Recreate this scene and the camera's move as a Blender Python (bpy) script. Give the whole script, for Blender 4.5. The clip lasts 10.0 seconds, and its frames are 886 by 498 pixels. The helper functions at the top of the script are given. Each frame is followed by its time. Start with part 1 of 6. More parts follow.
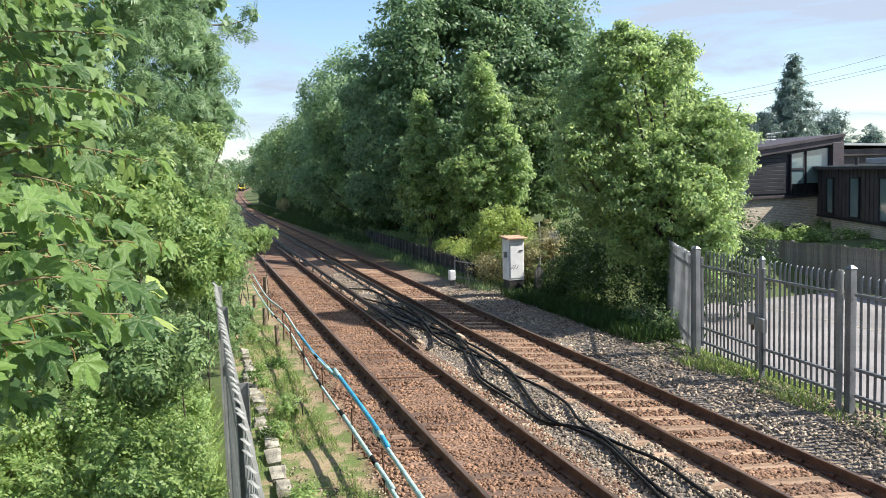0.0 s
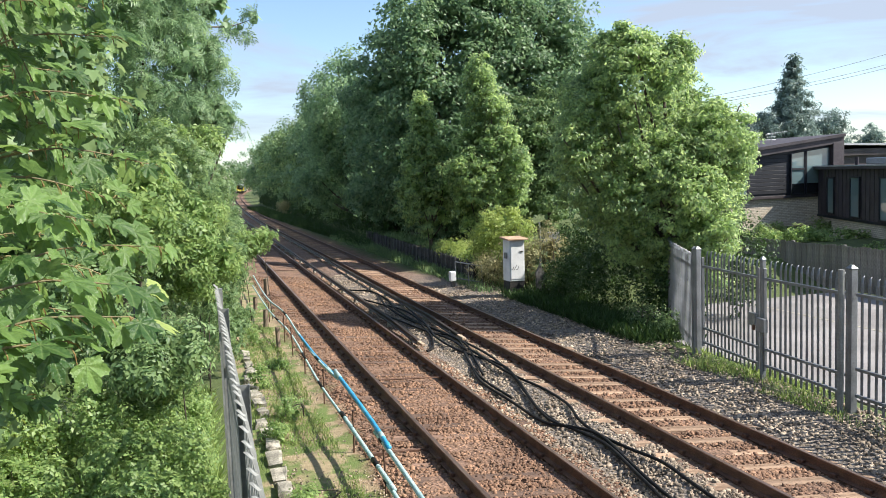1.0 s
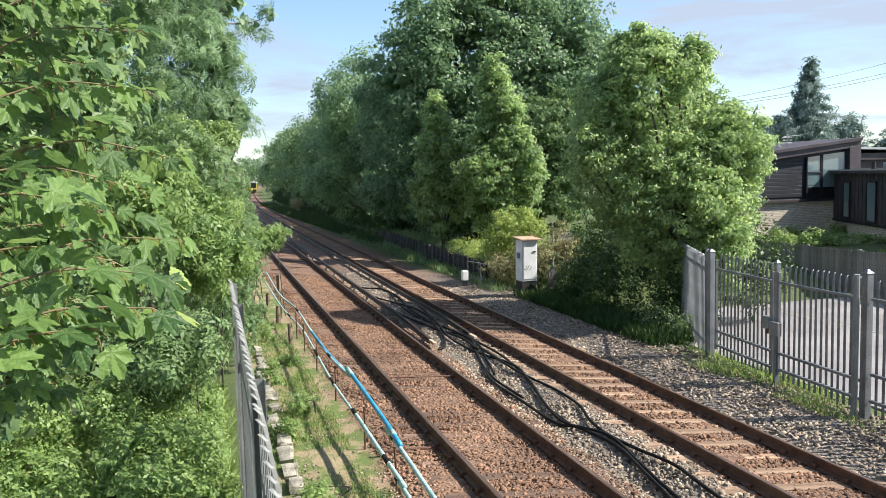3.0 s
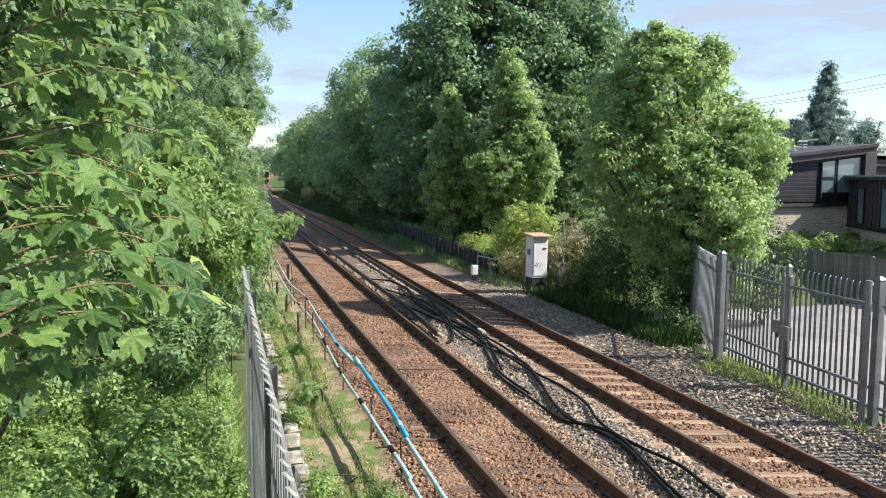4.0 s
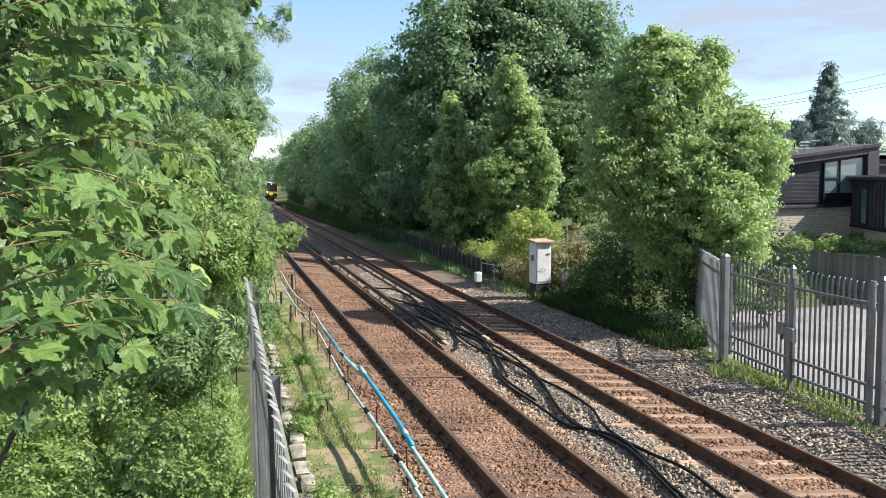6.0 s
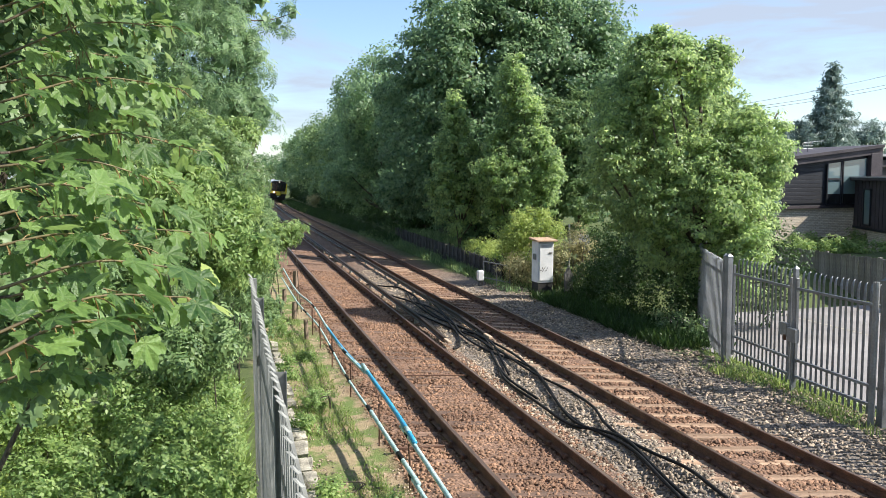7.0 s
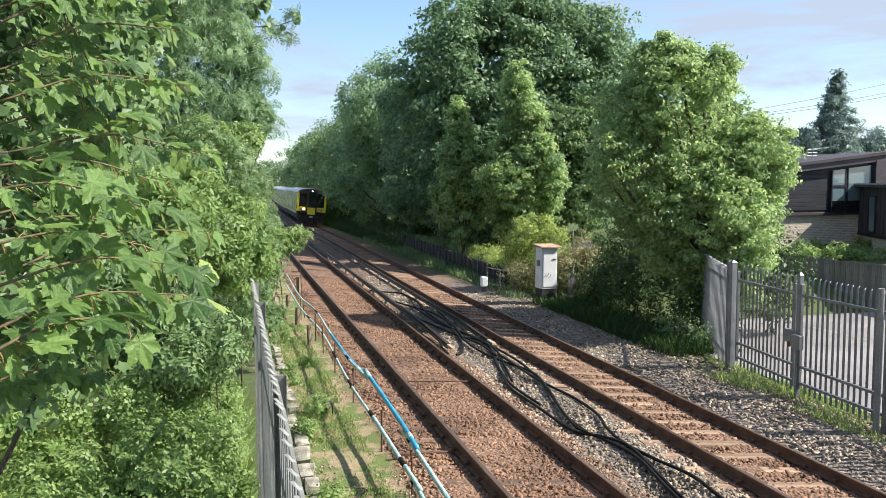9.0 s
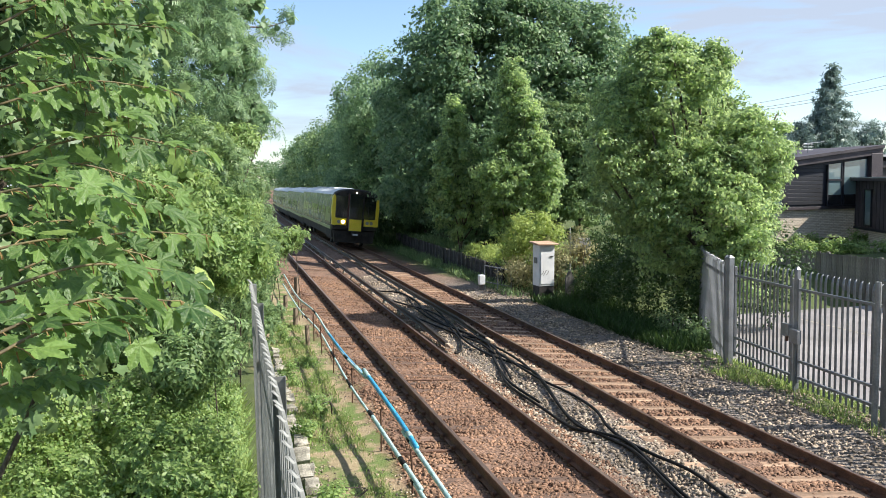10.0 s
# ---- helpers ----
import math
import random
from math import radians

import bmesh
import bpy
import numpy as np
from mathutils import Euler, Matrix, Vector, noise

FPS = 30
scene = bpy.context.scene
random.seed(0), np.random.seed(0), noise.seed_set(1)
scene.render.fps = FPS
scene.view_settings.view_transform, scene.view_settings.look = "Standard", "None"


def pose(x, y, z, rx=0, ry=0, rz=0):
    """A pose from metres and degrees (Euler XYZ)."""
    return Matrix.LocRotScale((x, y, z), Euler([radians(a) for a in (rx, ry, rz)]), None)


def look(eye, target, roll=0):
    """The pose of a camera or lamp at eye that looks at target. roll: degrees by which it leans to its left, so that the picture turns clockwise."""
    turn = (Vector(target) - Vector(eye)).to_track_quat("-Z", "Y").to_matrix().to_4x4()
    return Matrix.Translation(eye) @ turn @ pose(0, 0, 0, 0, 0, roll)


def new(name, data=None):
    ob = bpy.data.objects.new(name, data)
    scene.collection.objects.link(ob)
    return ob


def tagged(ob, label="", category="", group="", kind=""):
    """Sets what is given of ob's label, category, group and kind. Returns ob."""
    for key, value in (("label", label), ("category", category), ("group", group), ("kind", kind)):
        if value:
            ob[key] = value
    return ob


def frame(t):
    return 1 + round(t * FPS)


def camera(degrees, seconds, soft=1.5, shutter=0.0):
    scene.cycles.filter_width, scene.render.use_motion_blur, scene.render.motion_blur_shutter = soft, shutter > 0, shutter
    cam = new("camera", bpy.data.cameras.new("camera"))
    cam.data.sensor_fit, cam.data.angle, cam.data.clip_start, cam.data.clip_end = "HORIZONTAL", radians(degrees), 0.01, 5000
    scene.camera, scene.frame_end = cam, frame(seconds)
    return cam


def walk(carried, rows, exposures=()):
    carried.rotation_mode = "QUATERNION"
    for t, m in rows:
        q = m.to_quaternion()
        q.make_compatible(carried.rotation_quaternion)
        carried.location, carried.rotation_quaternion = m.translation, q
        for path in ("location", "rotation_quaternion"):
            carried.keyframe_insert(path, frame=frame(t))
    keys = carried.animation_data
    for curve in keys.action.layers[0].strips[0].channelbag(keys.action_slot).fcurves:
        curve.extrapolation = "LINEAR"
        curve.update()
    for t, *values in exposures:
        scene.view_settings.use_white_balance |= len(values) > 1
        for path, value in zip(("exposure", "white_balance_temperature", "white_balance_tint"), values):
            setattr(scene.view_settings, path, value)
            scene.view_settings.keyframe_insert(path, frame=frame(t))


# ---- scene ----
LENS = 57.0
cam = camera(LENS, 10.0, soft=0.5)
PATH = [
    (0, -3.093, 0.000, 3.711, 84.770, 1.927, -17.423),
    (0.5, -3.094, -0.006, 3.711, 84.832, 1.970, -17.370),
    (1, -3.093, 0.002, 3.712, 84.848, 2.121, -17.405),
    (1.5, -3.087, -0.012, 3.714, 84.908, 2.238, -17.464),
    (2, -3.090, -0.017, 3.714, 85.021, 2.359, -17.380),
    (2.5, -3.098, 0.001, 3.710, 84.993, 2.265, -17.081),
    (4, -3.151, -0.010, 3.696, 84.412, -0.297, -15.653),
    (4.5, -3.146, -0.012, 3.692, 84.686, 0.403, -15.598),
    (5, -3.150, -0.015, 3.696, 84.986, 0.703, -15.641),
    (5.5, -3.146, -0.037, 3.699, 85.059, 0.707, -15.496),
    (5.7, -3.132, -0.027, 3.702, 85.012, 0.794, -15.499),
    (7, -3.162, -0.026, 3.699, 84.819, 0.357, -15.321),
    (7.5, -3.165, -0.027, 3.700, 84.855, 0.284, -15.309),
    (8, -3.163, -0.017, 3.691, 84.988, 0.207, -15.234),
    (8.5, -3.156, -0.019, 3.689, 85.160, 0.167, -15.150),
    (9, -3.142, -0.014, 3.679, 85.282, 0.269, -15.031),
    (9.5, -3.135, -0.009, 3.675, 85.204, 0.627, -15.003),
    (10, -3.144, -0.010, 3.683, 85.171, 0.930, -15.288),
]
walk(cam, [(row[0], pose(*row[1:])) for row in PATH])

# ---- light ----
SUN_EL, SUN_AZ = 42.5, 112.0          # degrees up, and clockwise from +y
scene.view_settings.exposure = 0.92
world = bpy.data.worlds.new("sky")
scene.world = world
world.use_nodes = True
wn, wl = world.node_tree.nodes, world.node_tree.links
wn.clear()
w_out, w_bg = wn.new("ShaderNodeOutputWorld"), wn.new("ShaderNodeBackground")
w_sky, w_mix, w_co = wn.new("ShaderNodeTexSky"), wn.new("ShaderNodeMix"), wn.new("ShaderNodeTexCoord")
w_sky.sky_type, w_sky.sun_disc = "NISHITA", False
w_sky.sun_elevation, w_sky.sun_rotation = radians(SUN_EL), radians(SUN_AZ)
w_sky.air_density, w_sky.dust_density, w_sky.ozone_density = 1.0, 0.4, 3.5
w_map, w_noise, w_ramp = wn.new("ShaderNodeMapping"), wn.new("ShaderNodeTexNoise"), wn.new("ShaderNodeValToRGB")
w_map.inputs["Scale"].default_value = (1.1, 1.4, 6.5)
w_map.inputs["Rotation"].default_value = (0.25, 0.1, 0.4)
w_noise.inputs["Scale"].default_value, w_noise.inputs["Detail"].default_value = 2.4, 9.0
w_noise.inputs["Roughness"].default_value, w_noise.inputs["Distortion"].default_value = 0.55, 0.6
w_ramp.color_ramp.elements[0].position, w_ramp.color_ramp.elements[1].position = 0.44, 0.60
w_ramp.color_ramp.elements[0].color = (0.06, 0.06, 0.06, 1)
w_ramp.color_ramp.elements[1].color = (0.9, 0.9, 0.9, 1)
w_mix.data_type = "RGBA"
w_mix.inputs["B"].default_value = (2.75, 3.15, 3.9, 1)
wl.new(w_co.outputs["Generated"], w_map.inputs["Vector"])
wl.new(w_map.outputs["Vector"], w_noise.inputs["Vector"])
wl.new(w_noise.outputs["Fac"], w_ramp.inputs["Fac"])
wl.new(w_ramp.outputs["Color"], w_mix.inputs["Factor"])
wl.new(w_sky.outputs["Color"], w_mix.inputs["A"])
wl.new(w_mix.outputs["Result"], w_bg.inputs["Color"])
w_bg.inputs["Strength"].default_value = 0.115
wl.new(w_bg.outputs["Background"], w_out.inputs["Surface"])

sun = new("sun", bpy.data.lights.new("sun", "SUN"))
sun.data.energy, sun.data.angle, sun.data.color = 5.0, radians(0.5), (1.0, 0.95, 0.86)
SUN_WAY = Vector((math.sin(radians(SUN_AZ)) * math.cos(radians(SUN_EL)), math.cos(radians(SUN_AZ)) * math.cos(radians(SUN_EL)), math.sin(radians(SUN_EL))))
sun.matrix_world = look(SUN_WAY * 100, (0, 0, 0))

# ---- materials ----


def surface(name, c1, c2, rough=0.8, metal=0.0, scale=3.0, fine=60.0, bump=0.3, depth=0.004, vary=0.0, spec=0.5, fine_mix=0.5, stretch=(1, 1, 1), island=False):
    """A surface with two colours mixed at a coarse scale, a fine grain, relief and a change from piece to piece."""
    m = bpy.data.materials.new(name)
    m.use_nodes = True
    n, l = m.node_tree.nodes, m.node_tree.links
    b = n["Principled BSDF"]
    co, mp = n.new("ShaderNodeTexCoord"), n.new("ShaderNodeMapping")
    mp.inputs["Scale"].default_value = stretch
    l.new(co.outputs["Object"], mp.inputs["Vector"])
    big, small = n.new("ShaderNodeTexNoise"), n.new("ShaderNodeTexNoise")
    for node, s, d in ((big, scale, 5.0), (small, fine, 4.0)):
        node.inputs["Scale"].default_value, node.inputs["Detail"].default_value = s, d
        l.new(mp.outputs["Vector"], node.inputs["Vector"])
    ramp = n.new("ShaderNodeValToRGB")
    ramp.color_ramp.elements[0].position, ramp.color_ramp.elements[1].position = 0.36, 0.64
    ramp.color_ramp.elements[0].color, ramp.color_ramp.elements[1].color = (*c1, 1), (*c2, 1)
    l.new(big.outputs["Fac"], ramp.inputs["Fac"])
    hsv = n.new("ShaderNodeHueSaturation")
    l.new(ramp.outputs["Color"], hsv.inputs["Color"])
    val = n.new("ShaderNodeMapRange")
    val.inputs["From Min"].default_value, val.inputs["From Max"].default_value = 0.25, 0.75
    val.inputs["To Min"].default_value, val.inputs["To Max"].default_value = 1 - fine_mix, 1 + fine_mix
    l.new(small.outputs["Fac"], val.inputs["Value"])
    if vary:
        src = n.new("ShaderNodeNewGeometry" if island else "ShaderNodeObjectInfo")
        vr, mul = n.new("ShaderNodeMapRange"), n.new("ShaderNodeMath")
        vr.inputs["To Min"].default_value, vr.inputs["To Max"].default_value = 1 - vary, 1 + vary
        l.new(src.outputs["Random Per Island" if island else "Random"], vr.inputs["Value"])
        mul.operation = "MULTIPLY"
        l.new(vr.outputs["Result"], mul.inputs[0])
        l.new(val.outputs["Result"], mul.inputs[1])
        l.new(mul.outputs["Value"], hsv.inputs["Value"])
    else:
        l.new(val.outputs["Result"], hsv.inputs["Value"])
    l.new(hsv.outputs["Color"], b.inputs["Base Color"])
    b.inputs["Roughness"].default_value, b.inputs["Metallic"].default_value = rough, metal
    b.inputs["Specular IOR Level"].default_value = spec
    if bump:
        bp = n.new("ShaderNodeBump")
        bp.inputs["Strength"].default_value, bp.inputs["Distance"].default_value = bump, depth
        l.new(small.outputs["Fac"], bp.inputs["Height"])
        l.new(bp.outputs["Normal"], b.inputs["Normal"])
    return m


def leafage(name, dark, light, glow=0.35, rough=0.5, spec=0.35, mottle=1.2):
    """Leaves: a colour from leaf to leaf and from patch to patch, and light that passes through them."""
    m = bpy.data.materials.new(name)
    m.use_nodes = True
    n, l = m.node_tree.nodes, m.node_tree.links
    b, out = n["Principled BSDF"], n["Material Output"]
    geo, ramp = n.new("ShaderNodeNewGeometry"), n.new("ShaderNodeValToRGB")
    co, big, add = n.new("ShaderNodeTexCoord"), n.new("ShaderNodeTexNoise"), n.new("ShaderNodeMath")
    big.inputs["Scale"].default_value = mottle
    l.new(co.outputs["Object"], big.inputs["Vector"])
    add.operation = "MULTIPLY_ADD"
    add.inputs[1].default_value, add.inputs[2].default_value = 0.55, -0.05
    l.new(geo.outputs["Random Per Island"], add.inputs[0])
    tot = n.new("ShaderNodeMath")
    tot.operation = "MULTIPLY_ADD"
    tot.inputs[1].default_value = 0.5
    l.new(big.outputs["Fac"], tot.inputs[0])
    l.new(add.outputs["Value"], tot.inputs[2])
    l.new(tot.outputs["Value"], ramp.inputs["Fac"])
    ramp.color_ramp.elements[0].position, ramp.color_ramp.elements[1].position = 0.12, 0.85
    ramp.color_ramp.elements[0].color, ramp.color_ramp.elements[1].color = (*dark, 1), (*light, 1)
    l.new(ramp.outputs["Color"], b.inputs["Base Color"])
    b.inputs["Roughness"].default_value, b.inputs["Specular IOR Level"].default_value = rough, spec
    tr, mx, hs = n.new("ShaderNodeBsdfTranslucent"), n.new("ShaderNodeMixShader"), n.new("ShaderNodeHueSaturation")
    hs.inputs["Hue"].default_value, hs.inputs["Saturation"].default_value, hs.inputs["Value"].default_value = 0.48, 0.98, 1.7
    l.new(ramp.outputs["Color"], hs.inputs["Color"])
    l.new(hs.outputs["Color"], tr.inputs["Color"])
    mx.inputs["Fac"].default_value = glow
    l.new(b.outputs["BSDF"], mx.inputs[1])
    l.new(tr.outputs["BSDF"], mx.inputs[2])
    l.new(mx.outputs["Shader"], out.inputs["Surface"])
    return m


def glassy(name, tint, rough=0.05, spec=0.6):
    m = surface(name, tint, tint, rough=rough, bump=0.0, fine_mix=0.05, spec=spec)
    m.node_tree.nodes["Principled BSDF"].inputs["Coat Weight"].default_value = 0.6
    return m


def glowing(name, colour, power):
    m = bpy.data.materials.new(name)
    m.use_nodes = True
    b = m.node_tree.nodes["Principled BSDF"]
    b.inputs["Base Color"].default_value = (0.8, 0.8, 0.75, 1)
    b.inputs["Emission Color"].default_value = (*colour, 1)
    b.inputs["Emission Strength"].default_value = power
    return m


M_RUST = surface("rusty_steel", (0.085, 0.042, 0.026), (0.15, 0.078, 0.048), 0.75, 0.2, 4, 70, 0.4, 0.003)
M_RAILTOP = surface("worn_rail_head", (0.16, 0.10, 0.075), (0.26, 0.19, 0.15), 0.42, 0.7, 5, 60, 0.1, 0.001, stretch=(1, 0.05, 1))
M_COND = surface("conductor_steel", (0.035, 0.028, 0.024), (0.08, 0.062, 0.052), 0.5, 0.5, 5, 60, 0.2, 0.002, stretch=(1, 0.1, 1))
M_WHITEWOOD = surface("pale_end_timber", (0.42, 0.30, 0.2), (0.5, 0.38, 0.27), 0.9, 0, 6, 60, 0.3)
M_SLEEPER = surface("weathered_sleeper_timber", (0.19, 0.12, 0.075), (0.34, 0.225, 0.15), 0.9, 0, 2.2, 26, 0.6, 0.008, vary=0.28, stretch=(0.35, 3, 2))
M_SLEEPER_D = surface("dark_sleeper_timber", (0.10, 0.06, 0.042), (0.19, 0.115, 0.08), 0.9, 0, 2.2, 26, 0.6, 0.008, vary=0.35, stretch=(0.35, 3, 2))
M_STONE_R = surface("rust_stained_ballast_stone", (0.13, 0.069, 0.041), (0.255, 0.146, 0.088), 0.85, 0, 0.7, 45, 0.4, 0.006, vary=0.45, island=True, fine_mix=0.3)
M_STONE_G = surface("grey_ballast_stone", (0.18, 0.14, 0.1), (0.36, 0.285, 0.21), 0.85, 0, 0.7, 45, 0.4, 0.006, vary=0.65, island=True, fine_mix=0.3)
M_RUBBER = surface("black_cable_sheath", (0.007, 0.007, 0.0075), (0.016, 0.015, 0.014), 0.65, 0, 6, 60, 0.1, 0.001, spec=0.2)
M_GALV = surface("galvanised_steel", (0.16, 0.17, 0.18), (0.25, 0.26, 0.27), 0.45, 0.4, 2.5, 35, 0.1, 0.001, vary=0.1, fine_mix=0.18)
M_GALV_D = surface("dull_weathered_galvanised_steel", (0.17, 0.175, 0.165), (0.26, 0.265, 0.25), 0.65, 0.15, 2.0, 30, 0.15, 0.001, vary=0.1, fine_mix=0.2)
M_BLUE = surface("blue_plastic_pipe", (0.02, 0.23, 0.42), (0.05, 0.33, 0.52), 0.4, 0, 4, 50, 0.1, 0.001)
M_AQUA = surface("faded_blue_green_plastic_pipe", (0.26, 0.41, 0.41), (0.40, 0.53, 0.51), 0.5, 0, 4, 40, 0.2, 0.001)
M_STAKE = surface("weathered_grey_timber", (0.13, 0.095, 0.065), (0.24, 0.18, 0.13), 0.9, 0, 4, 30, 0.6, 0.006, stretch=(4, 4, 0.4))
M_CONC = surface("pale_weathered_concrete", (0.17, 0.155, 0.125), (0.36, 0.33, 0.27), 0.9, 0, 4, 40, 0.5, 0.006, vary=0.15)
M_WHITE = surface("white_painted_steel", (0.66, 0.67, 0.68), (0.78, 0.78, 0.78), 0.5, 0, 3, 30, 0.1, 0.002, fine_mix=0.08)
M_BROWNROOF = surface("brown_stained_board", (0.35, 0.22, 0.14), (0.47, 0.33, 0.22), 0.85, 0, 4, 40, 0.4)
M_DARK = surface("black_stained_timber", (0.018, 0.017, 0.016), (0.045, 0.042, 0.038), 0.9, 0, 3, 30, 0.5, 0.006, vary=0.2)
M_DARKPOST = surface("grey_steel_post", (0.07, 0.068, 0.065), (0.125, 0.12, 0.115), 0.8, 0.1, 4, 40, 0.3)
M_BOARD = surface("silvered_fence_board", (0.18, 0.16, 0.14), (0.29, 0.265, 0.24), 0.9, 0, 2.5, 30, 0.5, 0.006, vary=0.22, stretch=(3, 3, 0.4))
M_CLAD = surface("dark_purple_brown_cladding", (0.045, 0.036, 0.042), (0.07, 0.058, 0.064), 0.6, 0.1, 1.2, 25, 0.15, 0.003, vary=0.12)
M_CLAD_B = surface("black_timber_cladding", (0.008, 0.010, 0.016), (0.015, 0.017, 0.024), 0.6, 0, 1.2, 25, 0.2, 0.003, vary=0.2)
M_GLASS = glassy("window_glass", (0.16, 0.23, 0.24), 0.04, 0.9)
M_BLACKGLASS = glassy("dark_cab_glass", (0.012, 0.014, 0.017), 0.08)
M_BARK = surface("grey_brown_bark", (0.06, 0.045, 0.033), (0.13, 0.105, 0.08), 0.95, 0, 5, 30, 0.8, 0.02, stretch=(3, 3, 0.6))
M_TWIG = surface("reddish_green_twig", (0.10, 0.075, 0.035), (0.19, 0.16, 0.07), 0.7, 0, 9, 60, 0.2)
M_STALK = surface("red_leaf_stalk", (0.20, 0.10, 0.035), (0.26, 0.20, 0.07), 0.6, 0, 9, 60, 0.1)

L_SYC = leafage("sycamore_leaf", (0.1, 0.185, 0.085), (0.39, 0.51, 0.2), 0.56, 0.42, 0.45)
L_NEAR = leafage("near_sycamore_leaf", (0.03, 0.082, 0.022), (0.21, 0.335, 0.09), 0.44, 0.42, 0.4, 4.0)
L_BIG = leafage("dark_broad_leaf", (0.06, 0.13, 0.07), (0.23, 0.34, 0.165), 0.48, 0.42, 0.45)
L_ASH = leafage("ash_leaflet", (0.1, 0.185, 0.1), (0.29, 0.41, 0.21), 0.48, 0.42, 0.45)
L_HAW = leafage("hedge_leaf", (0.055, 0.12, 0.05), (0.25, 0.35, 0.14), 0.37, 0.46, 0.38)
L_BRAM = leafage("bramble_leaf", (0.08, 0.165, 0.05), (0.35, 0.46, 0.165), 0.45, 0.46, 0.38)
L_LIME = leafage("yellow_green_leaf", (0.17, 0.25, 0.055), (0.4, 0.48, 0.15), 0.42)
L_DRY = leafage("dry_straw_stem", (0.18, 0.18, 0.08), (0.42, 0.39, 0.19), 0.3)
L_GRASS = leafage("grass_blade", (0.11, 0.18, 0.05), (0.32, 0.41, 0.13), 0.35, mottle=0.8)
# a darker leaf whose colour holds the shade under trees and along the bank
L_SHADE = leafage("shade_dark_leaf", (0.016, 0.044, 0.011), (0.052, 0.104, 0.024), 0.25)
# blue-green made paler and bluer, so distance haze sits in the colour
L_CON = leafage("haze_tinted_conifer_spray", (0.13, 0.19, 0.175), (0.23, 0.3, 0.265), 0.3)


def veined(m):
    """Pale veins that run out from the stalk along the lobes, and a change from leaf to leaf."""
    n, l = m.node_tree.nodes, m.node_tree.links
    b = n["Principled BSDF"]
    ramp = b.inputs["Base Color"].links[0].from_node
    info = n.new("ShaderNodeObjectInfo")
    mul = next(k for k in n if k.type == "MATH" and k.inputs[1].default_value > 0.54)
    for k in list(mul.inputs[0].links):
        l.remove(k)
    l.new(info.outputs["Random"], mul.inputs[0])
    co, sep = n.new("ShaderNodeTexCoord"), n.new("ShaderNodeSeparateXYZ")
    l.new(co.outputs["Object"], sep.inputs["Vector"])

    def calc(op, a, c=0.0):
        k = n.new("ShaderNodeMath")
        k.operation = op
        for i, v in enumerate((a, c)):
            if isinstance(v, (int, float)):
                k.inputs[i].default_value = v
            else:
                l.new(v, k.inputs[i])
        return k.outputs[0]

    turn = calc("DIVIDE", calc("SUBTRACT", calc("ARCTAN2", sep.outputs["Y"], sep.outputs["X"]), radians(90)), radians(47))
    off = calc("ABSOLUTE", calc("SUBTRACT", calc("FRACT", calc("ADD", turn, 10.5)), 0.5))
    far = n.new("ShaderNodeVectorMath")
    far.operation = "LENGTH"
    l.new(co.outputs["Object"], far.inputs[0])
    dist = calc("MULTIPLY", off, far.outputs["Value"])
    vein = n.new("ShaderNodeMapRange")
    l.new(dist, vein.inputs["Value"])
    vein.inputs["From Min"].default_value, vein.inputs["From Max"].default_value = 0.008, 0.04
    vein.inputs["To Min"].default_value, vein.inputs["To Max"].default_value = 0.32, 0.0
    mx = n.new("ShaderNodeMix")
    mx.data_type = "RGBA"
    l.new(vein.outputs["Result"], mx.inputs["Factor"])
    l.new(ramp.outputs["Color"], mx.inputs["A"])
    mx.inputs["B"].default_value = (0.25, 0.34, 0.12, 1)
    l.new(mx.outputs["Result"], b.inputs["Base Color"])
    bp = n.new("ShaderNodeBump")
    bp.inputs["Strength"].default_value, bp.inputs["Distance"].default_value = 0.5, 0.01
    fine = n.new("ShaderNodeTexNoise")
    fine.inputs["Scale"].default_value = 9.0
    l.new(co.outputs["Object"], fine.inputs["Vector"])
    l.new(calc("ADD", calc("MULTIPLY", dist, 3.0), fine.outputs["Fac"]), bp.inputs["Height"])
    l.new(bp.outputs["Normal"], b.inputs["Normal"])
    return m


veined(L_NEAR)

# ---- tools for building ----
R_CURVE, CANT = 4350.0, -0.0954
RAIL_U = (0.0, 1.505, 3.399, 4.904)
RAIL_Z = (0.0, -0.144, -0.168, -0.312)
rng = np.random.default_rng(7)


def bend(y):
    """How far the line has curved to the right by y."""
    return y * y / (2 * R_CURVE)


def smooth(a, b, x):
    t = np.clip((np.asarray(x, float) - a) / (b - a), 0, 1)
    return t * t * (3 - 2 * t)


def dip(y):
    """The line falls a little beyond the cabinet."""
    return -0.38 * smooth(35, 115, y)


